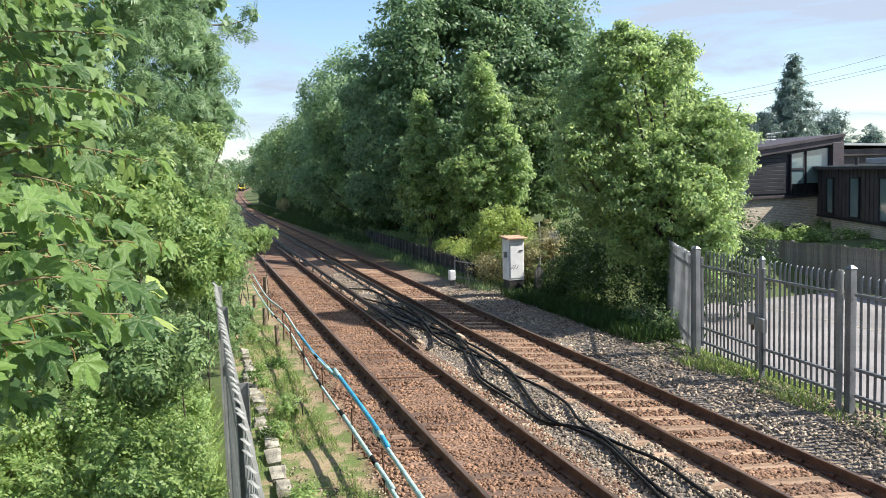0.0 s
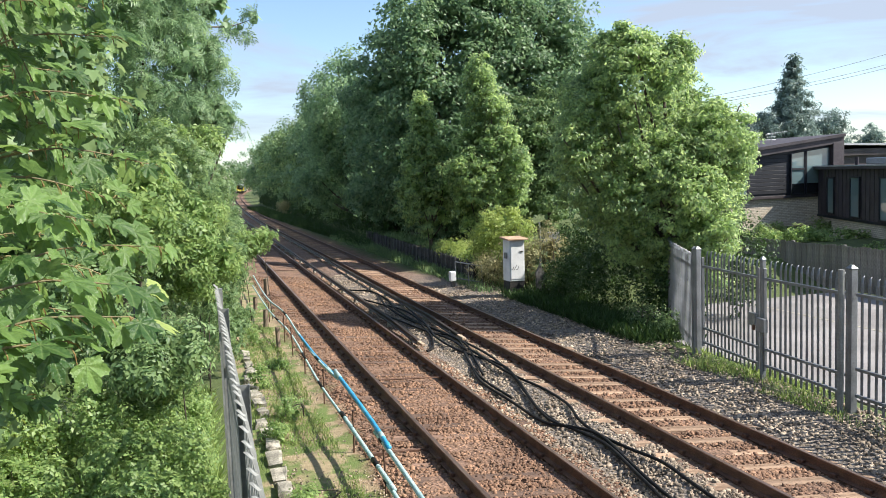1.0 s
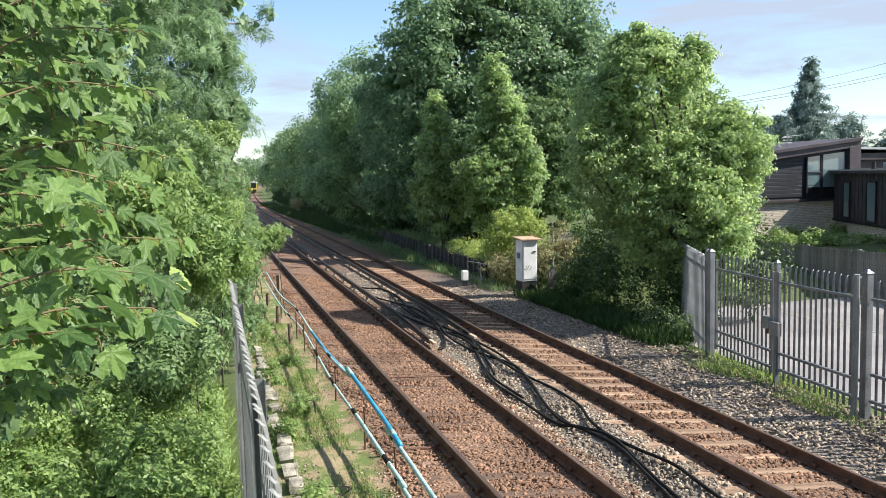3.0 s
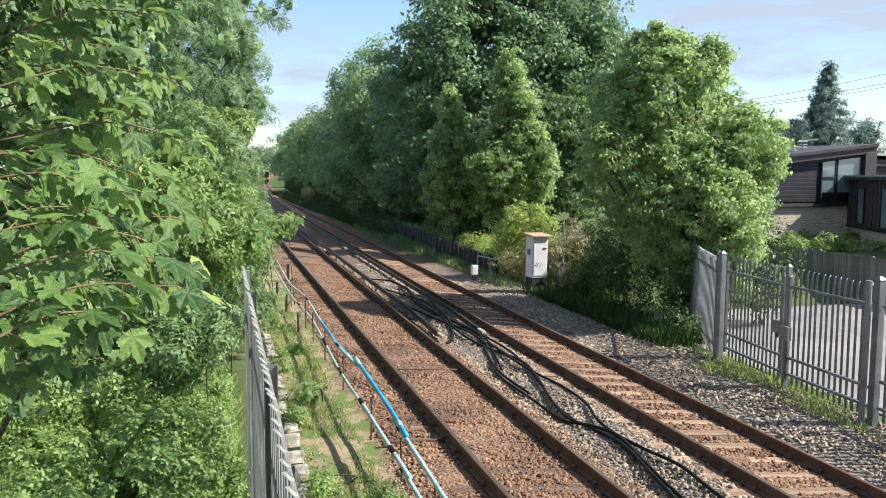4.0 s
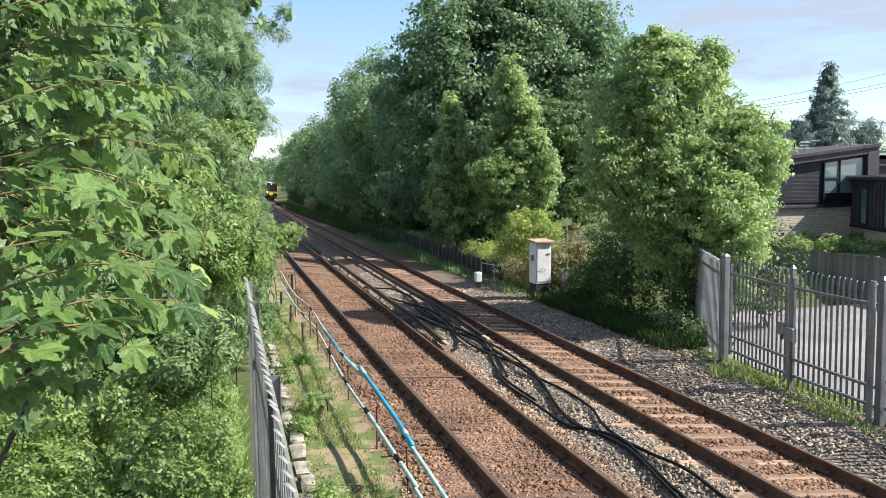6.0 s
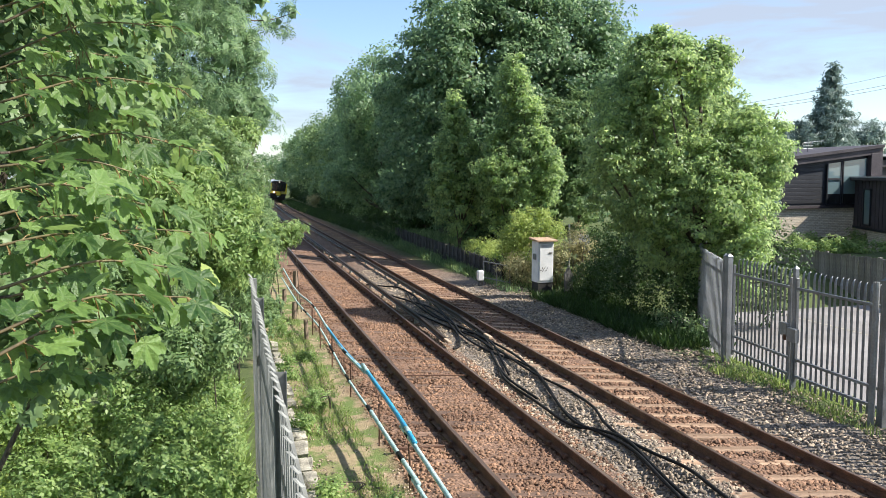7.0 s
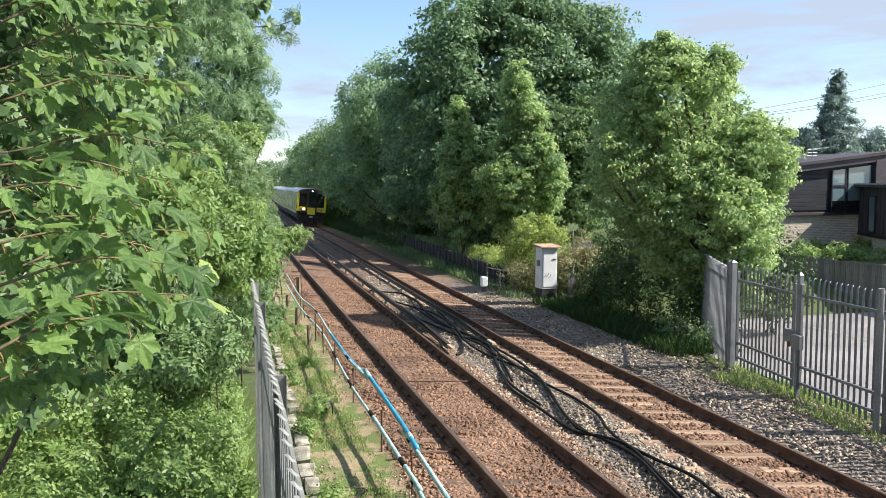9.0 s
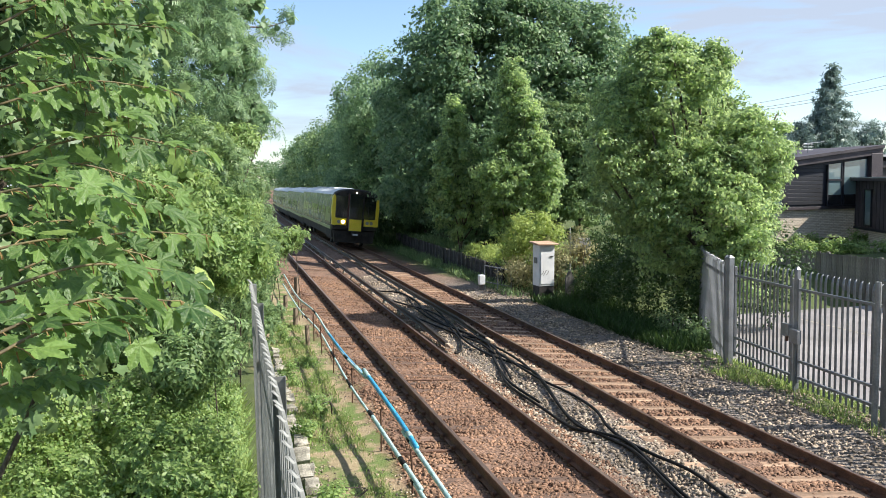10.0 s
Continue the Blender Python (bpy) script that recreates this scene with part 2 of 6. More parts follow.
def ground_z(x, y):
    """The height of the ground; u is the distance across from the first rail."""
    u = np.asarray(x, float) - bend(np.asarray(y, float))
    y = np.asarray(y, float)
    pts_u = (-40, -12, -5, -2.9, -2.2, -1.1, -0.65, 2.15, 2.75, 5.5, 6.1, 7.8, 8.3, 60)
    pts_z = (-0.5, -0.5, -0.45, -0.25, -0.2, -0.2, -0.14, -0.40, -0.29, -0.56, -0.52, -0.5, -0.62, -0.62)
    z = np.interp(u, pts_u, pts_z)
    bank = smooth(29.2, 29.8, y) * smooth(7.35 + 0.02 * (y - 30), 7.5 + 0.02 * (y - 30), u) * (0.75 + 0.5 * smooth(8, 14, u)) * (1 - smooth(14.5, 18, u) * (1 - smooth(38, 50, y)))
    low = smooth(21.5, 25, y) * (1 - smooth(29.2, 29.8, y)) * smooth(7.6, 11, u) * 0.9
    cut = smooth(70, 110, y) * smooth(7, 13, u) * 1.2
    return z + np.maximum(bank, low) + cut + dip(y)


def link(name, mesh, material, parent=None, label=""):
    ob = new(name, mesh)
    if material:
        mesh.materials.append(material)
    if parent:
        ob.parent = parent
    if label:
        ob["label"] = label
    return ob


def part(name, bm, material, parent=None, label="", soft=False):
    mesh = bpy.data.meshes.new(name)
    bm.normal_update()
    bm.to_mesh(mesh)
    bm.free()
    if soft:
        mesh.polygons.foreach_set("use_smooth", [True] * len(mesh.polygons))
    return link(name, mesh, material, parent, label)


def thing(name, label, category, group="", at=None):
    ob = tagged(new(name), label, category, group)
    ob.empty_display_size = 0.2
    if at is not None:
        ob.matrix_world = at
    return ob


def box(bm, x0, x1, y0, y1, z0, z1, bevel=0.0):
    m = Matrix.Translation(((x0 + x1) / 2, (y0 + y1) / 2, (z0 + z1) / 2)) @ Matrix.Diagonal((abs(x1 - x0), abs(y1 - y0), abs(z1 - z0), 1))
    made = bmesh.ops.create_cube(bm, size=1, matrix=m)
    if bevel:
        edges = {e for v in made["verts"] for e in v.link_edges}
        bmesh.ops.bevel(bm, geom=list(edges), offset=bevel, segments=1, affect="EDGES")
    return bm


def boxed(x0, x1, y0, y1, z0, z1, bevel=0.0):
    return box(bmesh.new(), x0, x1, y0, y1, z0, z1, bevel)


def prism(outline, y0, y1, bm=None):
    """An outline in x and z drawn out along y."""
    bm = bm or bmesh.new()
    a = [bm.verts.new((x, y0, z)) for x, z in outline]
    b = [bm.verts.new((x, y1, z)) for x, z in outline]
    bm.faces.new(a)
    bm.faces.new(b[::-1])
    for i in range(len(a)):
        j = (i + 1) % len(a)
        bm.faces.new((a[i], b[i], b[j], a[j]))
    bmesh.ops.recalc_face_normals(bm, faces=bm.faces)
    return bm


def tube(points, radii, sides=8, bm=None):
    """A tapered tube along points."""
    bm = bm or bmesh.new()
    pts = [Vector(p) for p in points]
    if not hasattr(radii, "__len__"):
        radii = [radii] * len(pts)
    radii = [float(r) for r in radii]
    rings = []
    for i, p in enumerate(pts):
        d = (pts[min(i + 1, len(pts) - 1)] - pts[max(i - 1, 0)]).normalized()
        side = d.cross(Vector((0, 0, 1)) if abs(d.z) < 0.9 else Vector((1, 0, 0))).normalized()
        up = side.cross(d)
        rings.append([bm.verts.new(p + radii[i] * (math.cos(2 * math.pi * k / sides) * side + math.sin(2 * math.pi * k / sides) * up)) for k in range(sides)])
    for a, b in zip(rings, rings[1:]):
        for k in range(sides):
            bm.faces.new((a[k], a[(k + 1) % sides], b[(k + 1) % sides], b[k]))
    bm.faces.new(rings[0][::-1])
    bm.faces.new(rings[-1])
    bmesh.ops.recalc_face_normals(bm, faces=bm.faces)
    return bm


def curve_through(points, steps=8):
    """A smooth line through a few points."""
    p = [np.array(q, float) for q in points]
    p = [2 * p[0] - p[1]] + p + [2 * p[-1] - p[-2]]
    out = []
    for i in range(1, len(p) - 2):
        for s in range(steps):
            t = s / steps
            out.append(0.5 * (2 * p[i] + (p[i + 1] - p[i - 1]) * t + (2 * p[i - 1] - 5 * p[i] + 4 * p[i + 1] - p[i + 2]) * t**2 + (3 * p[i] - p[i - 1] - 3 * p[i + 1] + p[i + 2]) * t**3))
    return out + [p[-2]]


def raw_mesh(name, verts, faces):
    """A mesh from arrays; all faces have the same number of corners."""
    verts, faces = np.asarray(verts, np.float32), np.asarray(faces, np.int32)
    me = bpy.data.meshes.new(name)
    me.vertices.add(len(verts))
    me.vertices.foreach_set("co", verts.ravel())
    me.loops.add(faces.size)
    me.loops.foreach_set("vertex_index", faces.ravel())
    me.polygons.add(len(faces))
    me.polygons.foreach_set("loop_start", np.arange(0, faces.size, faces.shape[1], dtype=np.int32))
    me.update(calc_edges=True)
    me.validate()
    return me


# leaf shapes: corners and triangles, the stalk's end at the origin, the tip towards +y, 1 long
OVAL = (np.array([(0, 0, 0), (0.3, 0.42, 0.09), (0, 1, -0.06), (-0.3, 0.42, 0.09)]), np.array([(0, 1, 2), (0, 2, 3)]))
NARROW = (np.array([(0, 0, 0), (0.15, 0.45, 0.04), (0, 1, -0.08), (-0.15, 0.45, 0.04)]), np.array([(0, 1, 2), (0, 2, 3)]))
BLADE = (np.array([(-0.02, 0, 0), (0.02, 0, 0), (0.0, 1, 0.25), (0.022, 0.55, 0.06)]), np.array([(0, 1, 3), (0, 3, 2)]))
WIDE = (np.array([(0, 0, 0), (0.4, 0.22, 0.05), (0.36, 0.68, 0.02), (0, 1, -0.1), (-0.36, 0.68, 0.02), (-0.4, 0.22, 0.05)]), np.array([(0, 1, 2), (0, 2, 3), (0, 3, 4), (0, 4, 5)]))
LOBED = (np.array([(0, 0.08, 0), (0.42, 0.02, 0.02), (0.3, 0.32, 0.06), (0.52, 0.62, 0.0), (0.2, 0.6, 0.06), (0, 1, -0.08), (-0.2, 0.6, 0.06), (-0.52, 0.62, 0.0), (-0.3, 0.32, 0.06), (-0.42, 0.02, 0.02)]),
         np.array([(0, 1, 2), (0, 2, 4), (2, 3, 4), (0, 4, 5), (0, 5, 6), (0, 6, 8), (6, 7, 8), (0, 8, 9)]))



def compound(pairs, ln, wide, angle, droop):
    """A spray of leaflets along a stalk that is 1 long."""
    v, f = [], []
    for k in range(pairs + 1):
        y = 0.14 + 0.72 * k / pairs
        for s in ((-1, 1) if k < pairs else (0,)):
            a = radians(90 - s * angle) if s else radians(90)
            c, n = np.array((math.cos(a), math.sin(a))), np.array((-math.sin(a), math.cos(a)))
            q = ln * (1 - 0.25 * abs(y - 0.5))
            n0 = len(v)
            for e, w, z in ((0, 0, 0), (0.42, wide, 0.05), (1, 0, -0.1), (0.42, -wide, 0.05)):
                p = np.array((0, y)) + q * (e * c + w * n)
                v.append((p[0], p[1], q * z - droop * p[1] ** 2))
            f += [(n0, n0 + 1, n0 + 2), (n0, n0 + 2, n0 + 3)]
    return np.array(v), np.array(f)


PINNATE = compound(4, 0.36, 0.17, 58, 0.3)
SPRIG = compound(3, 0.42, 0.3, 52, 0.15)
ELDER = compound(2, 0.55, 0.24, 62, 0.25)
TRIPLE = compound(1, 0.62, 0.36, 70, 0.1)


def unit(v):
    return v / np.maximum(np.linalg.norm(v, axis=-1, keepdims=True), 1e-9)


def leaves(places, facing, sizes, shape):
    """Corners and triangles of one leaf at each place, that faces about the given way and hangs a little."""
    n = len(places)
    up = unit(facing + rng.normal(0, 0.45, (n, 3)))
    along = rng.normal(0, 1, (n, 3)) + np.array((0, 0, -0.5))
    along = unit(along - (along * up).sum(1, keepdims=True) * up)
    side = np.cross(along, up)
    t, f = shape
    s = sizes[:, None, None]
    v = places[:, None] + s * (t[None, :, :1] * side[:, None] + t[None, :, 1:2] * along[:, None] + t[None, :, 2:] * up[:, None])
    faces = f[None] + (np.arange(n) * len(t))[:, None, None]
    return v.reshape(-1, 3), faces.reshape(-1, 3)


def ball(n):
    return unit(rng.normal(0, 1, (n, 3)))


def lumpy(blobs, lumps):
    """Smaller blobs over the skin of each blob, so that the outline is uneven."""
    out = []
    for b in np.array(blobs, float):
        out.append((*b[:3], *(b[3:] * 0.8)))
        for d in ball(lumps):
            d[2] = abs(d[2]) if rng.random() < 0.7 else d[2]
            out.append((*(b[:3] + d * b[3:] * 0.78), *(b[3:] * rng.uniform(0.28, 0.5))))
    return out


def crown_points(blobs, count, clump=0.6, flat=0.65, per=70, deep=0.25):
    """Leaf places in clumps near the skin of a crown that is made of blobs (x, y, z, rx, ry, rz)."""
    blobs = np.array(blobs, float)
    area = (blobs[:, 3] * blobs[:, 4] + blobs[:, 3] * blobs[:, 5] + blobs[:, 4] * blobs[:, 5])
    clumps = max(8, count // per)
    which = rng.choice(len(blobs), clumps * 2, p=area / area.sum())
    d = ball(clumps * 2)
    rad = 1 - deep * rng.random(clumps * 2) ** 1.5 + rng.normal(0, 0.08, clumps * 2)
    c = blobs[which, :3] + d * blobs[which, 3:] * rad[:, None]
    # clumps deep inside a neighbouring blob are of no use
    inside = np.zeros(len(c), bool)
    for b in blobs:
        inside |= (((c - b[:3]) / b[3:]) ** 2).sum(1) < 0.42
    c, d = c[~inside][:clumps], d[~inside][:clumps]
    k = rng.integers(0, len(c), count)
    size = clump * rng.uniform(0.55, 1.3, len(c))
    o = ball(count) * (rng.random(count) ** 0.4)[:, None] * size[k][:, None]
    o[:, 2] *= flat
    facing = unit(o / size[k][:, None] + 0.6 * d[k] + np.array((0, 0, 0.55)))
    return c[k] + o, facing, c


def foliage(name, blobs, count, size, shape, material, parent=None, clump=0.6, per=70, label="", floor=None, deep=0.25, flat=0.65):
    p, f, c = crown_points(blobs, count, clump, flat, per, deep)
    if floor is not None:
        keep = p[:, 2] > floor
        p, f = p[keep], f[keep]
    v, t = leaves(p, f, size * rng.uniform(0.6, 1.25, len(p)), shape)
    # larger leaves in the depth of the crown close it to the light
    k = max(20, count // (14 if len(shape[1]) < 6 else 5))
    b = np.array(blobs, float)[rng.integers(0, len(blobs), k)]
    q = b[:, :3] + ball(k) * b[:, 3:] * rng.uniform(0.15, 0.62, (k, 1))
    if floor is not None:
        q = q[q[:, 2] > floor]
    v2, t2 = leaves(q, ball(len(q)), np.full(len(q), size * (1.4 if len(shape[1]) < 6 else 0.75)), WIDE)
    t2 = t2 + len(v)
    v, t = np.concatenate([v, v2]), np.concatenate([t, t2])
    return link(name, raw_mesh(name, v, t), material, parent, label), c


def tree(name, label, base, blobs, count, size, shape, material, clump=0.7, per=70, trunk=0.25, limbs=14, deep=0.3, group="", flat=0.65, top=0.75, lumps=7):
    """A tree: a tapered trunk with limbs that reach into its crown, and a crown of leaves in clumps."""
    t = thing(name, label, "tree", group)
    crown, clumps = foliage("crown", lumpy(blobs, lumps), count, size, shape, material, t, clump, per, deep=deep, flat=flat)
    b = np.array(base, float)
    blob = np.array(blobs, float)
    head = blob[:, :3].mean(0)
    head[2] = b[2] + (blob[:, 2] + blob[:, 5]).max() * top - b[2] * top
    line = curve_through([b - (0, 0, 0.3), b * 0.7 + head * 0.3 + (rng.normal(0, 0.15), rng.normal(0, 0.15), 0), head], 5)
    part("trunk", tube(line, np.linspace(trunk, trunk * 0.2, len(line)), 8), M_BARK, t, soft=True)
    pick = rng.choice(len(clumps), min(limbs, len(clumps)), replace=False)
    for i in pick:
        end = clumps[i]
        k = int(np.clip((end[2] - b[2]) / max(head[2] - b[2], 0.1) * 0.65, 0.12, 0.85) * (len(line) - 1))
        a = line[k]
        mid = (a + end) / 2 + np.array((0, 0, -0.12 * np.linalg.norm(end - a)))
        part("limb", tube(curve_through([a, mid, end], 3), np.linspace(trunk * 0.38, 0.02, 7), 5), M_BARK, t, soft=True)
    return t


def shrub(name, label, blobs, count, size, shape, material, clump=0.35, per=50, category="shrub", floor=None, deep=0.35, stems=8, flat=0.7):
    """A bush: woody stems from the ground and leaves in clumps."""
    t = thing(name, label, category)
    crown, clumps = foliage("crown", blobs, count, size, shape, material, t, clump, per, floor=floor, deep=deep, flat=flat)
    blob = np.array(blobs, float)
    for i in rng.choice(len(clumps), min(stems, len(clumps)), replace=False):
        e = clumps[i]
        near = blob[np.argmin(((blob[:, :2] - e[:2]) ** 2).sum(1))]
        g = np.array((near[0] + rng.normal(0, 0.15), near[1] + rng.normal(0, 0.15), 0))
        g[2] = float(ground_z(g[0], g[1])) - 0.1
        part("stem", tube(curve_through([g, (g + e) / 2 + rng.normal(0, 0.12, 3), e], 3), np.linspace(0.016, 0.005, 7), 5), M_BARK, t, soft=True)
    return t


# ---- ground ----
def axis(lo, hi, fine_lo, fine_hi, step, far=1.25):
    mid = list(np.arange(fine_lo, fine_hi + step / 2, step))
    a, b, s = [], [], step
    x = fine_lo
    while x > lo:
        s *= far
        x -= s
        a.append(max(x, lo))
    s, x = step, fine_hi
    while x < hi:
        s *= far
        x += s
        b.append(min(x, hi))
    return np.array(a[::-1] + mid + b)


GX, GY = axis(-1500, 1500, -6, 14, 0.16), axis(-300, 3000, 2, 60, 0.3)
gx, gy = np.meshgrid(GX, GY)
gz = ground_z(gx + bend(np.clip(gy, 0, 500)), np.clip(gy, 0, 500))
gz = gz + 0.02 * np.sin(gx * 3.1 + np.sin(gy * 1.7)) * np.cos(gy * 2.3) * (np.abs(gx) < 40)
gv = np.stack([gx + bend(np.clip(gy, 0, 500)), gy, gz], -1).reshape(-1, 3)
nx = len(GX)
gi = (np.arange(len(GY) - 1)[:, None] * nx + np.arange(nx - 1)).ravel()
ground_mesh = raw_mesh("ground", gv, np.stack([gi, gi + 1, gi + nx + 1, gi + nx], -1))


def ground_material():
    """Ballast on the formation, trodden soil and moss on the path, grass and leaf litter beyond."""
    m = bpy.data.materials.new("ballast_soil_and_grass")
    m.use_nodes = True
    n, l = m.node_tree.nodes, m.node_tree.links
    b = n["Principled BSDF"]
    co, sep = n.new("ShaderNodeTexCoord"), n.new("ShaderNodeSeparateXYZ")
    l.new(co.outputs["Object"], sep.inputs["Vector"])

    def math_node(op, a, c, d=None):
        k = n.new("ShaderNodeMath")
        k.operation = op
        for i, v in enumerate((a, c, d)):
            if v is None:
                continue
            if isinstance(v, (int, float)):
                k.inputs[i].default_value = v
            else:
                l.new(v, k.inputs[i])
        return k.outputs[0]

    def noise_node(s, d=4.0):
        k = n.new("ShaderNodeTexNoise")
        k.inputs["Scale"].default_value, k.inputs["Detail"].default_value = s, d
        l.new(co.outputs["Object"], k.inputs["Vector"])
        return k.outputs["Fac"]

    def blend(f, a, c):
        k = n.new("ShaderNodeMix")
        k.data_type = "RGBA"
        l.new(f, k.inputs["Factor"])
        for name, v in (("A", a), ("B", c)):
            if isinstance(v, tuple):
                k.inputs[name].default_value = (*v, 1)
            else:
                l.new(v, k.inputs[name])
        return k.outputs["Result"]

    def step_node(v, lo, hi):
        k = n.new("ShaderNodeMapRange")
        k.interpolation_type = "SMOOTHSTEP"
        l.new(v, k.inputs["Value"])
        k.inputs["From Min"].default_value, k.inputs["From Max"].default_value = lo, hi
        return k.outputs["Result"]

    yy = math_node("MULTIPLY", sep.outputs["Y"], sep.outputs["Y"])
    u = math_node("SUBTRACT", sep.outputs["X"], math_node("DIVIDE", yy, 2 * R_CURVE))
    wob = math_node("MULTIPLY_ADD", noise_node(1.3), 0.9, u)
    wob = math_node("SUBTRACT", wob, 0.45)
    cell = n.new("ShaderNodeTexVoronoi")
    cell.inputs["Scale"].default_value = 22
    l.new(co.outputs["Object"], cell.inputs["Vector"])
    hue = n.new("ShaderNodeSeparateColor")
    l.new(cell.outputs["Color"], hue.inputs["Color"])
    rusty = blend(hue.outputs["Red"], (0.10, 0.056, 0.036), (0.26, 0.155, 0.103))
    grey = blend(hue.outputs["Red"], (0.06, 0.05, 0.042), (0.25, 0.21, 0.175))
    # rust under the trains, greyer stone between and beside the lines
    away = step_node(sep.outputs["Y"], 29.0, 38.0)
    six = math_node("MULTIPLY", step_node(u, 1.75, 2.15), math_node("SUBTRACT", 1.0, step_node(u, 2.8, 3.3)))
    six = math_node("MULTIPLY", six, math_node("SUBTRACT", 1.0, math_node("MULTIPLY", away, 0.8)))
    side = math_node("MAXIMUM", six, math_node("MULTIPLY", step_node(u, 5.0, 5.5), math_node("SUBTRACT", 1.0, away)))
    stone = blend(side, rusty, grey)
    soil = blend(noise_node(14), (0.20, 0.15, 0.085), (0.42, 0.33, 0.20))
    moss = blend(noise_node(30), (0.07, 0.12, 0.025), (0.17, 0.21, 0.06))
    path = blend(step_node(noise_node(2.2), 0.43, 0.58), soil, moss)
    litter = blend(noise_node(6), (0.035, 0.05, 0.015), (0.12, 0.16, 0.045))
    on_stone = step_node(wob, -1.15, -0.75)
    c = blend(on_stone, path, stone)
    c = blend(step_node(wob, -2.75, -2.3), litter, c)
    c = blend(step_node(math_node("MULTIPLY_ADD", away, 1.1, wob), 6.6, 7.5), c, litter)
    l.new(c, b.inputs["Base Color"])
    b.inputs["Roughness"].default_value = 0.95
    bp = n.new("ShaderNodeBump")
    bp.inputs["Strength"].default_value, bp.inputs["Distance"].default_value = 0.9, 0.03
    hm = n.new("ShaderNodeMix")
    l.new(on_stone, hm.inputs["Factor"])
    l.new(noise_node(38), hm.inputs["A"])
    l.new(cell.outputs["Distance"], hm.inputs["B"])
    l.new(hm.outputs["Result"], bp.inputs["Height"])
    l.new(bp.outputs["Normal"], b.inputs["Normal"])
    return m


ground = tagged(link("ground", ground_mesh, ground_material()), "ballast bed, trodden path and grassy verges of a railway line", "ground", kind="structure")

# ---- railway ----
RAIL_PROFILE = [(-0.07, -0.159), (0.07, -0.159), (0.07, -0.148), (0.012, -0.128), (0.01, -0.05), (0.034, -0.036), (0.036, -0.006), (0.028, 0.0),
                (-0.028, 0.0), (-0.036, -0.006), (-0.034, -0.036), (-0.01, -0.05), (-0.012, -0.128), (-0.07, -0.148)]
COND_PROFILE = [(-0.065, -0.11), (0.065, -0.11), (0.06, -0.09), (0.022, -0.075), (0.022, -0.05), (0.04, -0.04), (0.04, 0.0), (-0.04, 0.0), (-0.04, -0.04), (-0.022, -0.05), (-0.022, -0.075), (-0.06, -0.09)]


def laid(outline, u, z, ys, ramp=None):
    """A section drawn out along the curving, canted line."""
    bm = bmesh.new()
    rings = []
    ct, st = math.cos(math.atan(CANT)), math.sin(math.atan(CANT))
    for y in ys:
        dz = float(dip(y)) + (ramp(y) if ramp else 0.0)
        rings.append([bm.verts.new((u + bend(y) + a * ct - c * st, y, z + dz + c * ct + a * st)) for a, c in outline])
    for a, b in zip(rings, rings[1:]):
        for i in range(len(a)):
            j = (i + 1) % len(a)
            bm.faces.new((a[i], b[i], b[j], a[j]))
    bm.faces.new(rings[0])
    bm.faces.new(rings[-1][::-1])
    bmesh.ops.recalc_face_normals(bm, faces=bm.faces)
    return bm


def place_on_line(u, y, z, tilt=True):
    return pose(u + bend(y), y, z + float(dip(y)), 0, math.degrees(-math.atan(CANT)) if tilt else 0, -math.degrees(y / R_CURVE))


FAR_Y = [-6] + list(range(0, 420, 6))
chair_bm = boxed(-0.10, 0.10, -0.09, 0.09, 0.0, 0.022, 0.006)
box(chair_bm, -0.115, -0.05, -0.05, 0.05, 0.022, 0.075, 0.01)
box(chair_bm, 0.05, 0.115, -0.05, 0.05, 0.022, 0.075, 0.01)
chair_mesh = bpy.data.meshes.new("rail_chair")
chair_bm.to_mesh(chair_mesh)
chair_bm.free()
chair_mesh.materials.append(M_RUST)


def worn_sleeper(name, material, seed):
    r = random.Random(seed)
    bm = boxed(-1.3, 1.3, -0.125, 0.125, -0.13, 0.0, 0.012)
    for v in bm.verts:
        v.co += Vector((r.uniform(-0.03, 0.03), r.uniform(-0.012, 0.012), r.uniform(-0.008, 0.008)))
    me = bpy.data.meshes.new(name)
    bm.to_mesh(me)
    bm.free()
    me.materials.append(material)
    return me


SLEEPERS = [[worn_sleeper("sleeper", m, s) for s in range(5)] for m in (M_SLEEPER_D, M_SLEEPER)]


def track(first, look_of, label):
    t = thing("railway_track", label, "railway track", "railway tracks")
    for k in (first, first + 1):
        rail = part("rail", laid(RAIL_PROFILE, RAIL_U[k], RAIL_Z[k], FAR_Y), M_RUST, t, "rusty steel running rail")
        rail.data.materials.append(M_RAILTOP)
        for p in rail.data.polygons:
            if p.normal.z > 0.9 and p.center.z > RAIL_Z[k] + float(dip(p.center.y)) - 0.03:
                p.material_index = 1
    mid_u, mid_z = (RAIL_U[first] + RAIL_U[first + 1]) / 2, (RAIL_Z[first] + RAIL_Z[first + 1]) / 2 - (0.17 if look_of else 0.19)
    y, n = 4.9, 0
    while y < 150 and n < 240:
        me = SLEEPERS[look_of][n % 5]
        s = new("sleeper", me)
        s.parent = t
        s.matrix_world = place_on_line(mid_u + random.uniform(-0.03, 0.03), y, mid_z + random.uniform(-0.012, 0.006)) @ pose(0, 0, 0, 0, 0, random.uniform(-0.9, 0.9))
        if y < 40:
            for k in (first, first + 1):
                c = new("rail_chair", chair_mesh)
                c.parent = t
                c.matrix_world = place_on_line(RAIL_U[k], y, RAIL_Z[k] - 0.172)
        y, n = y + 0.603 + random.uniform(-0.015, 0.015), n + 1
    return t


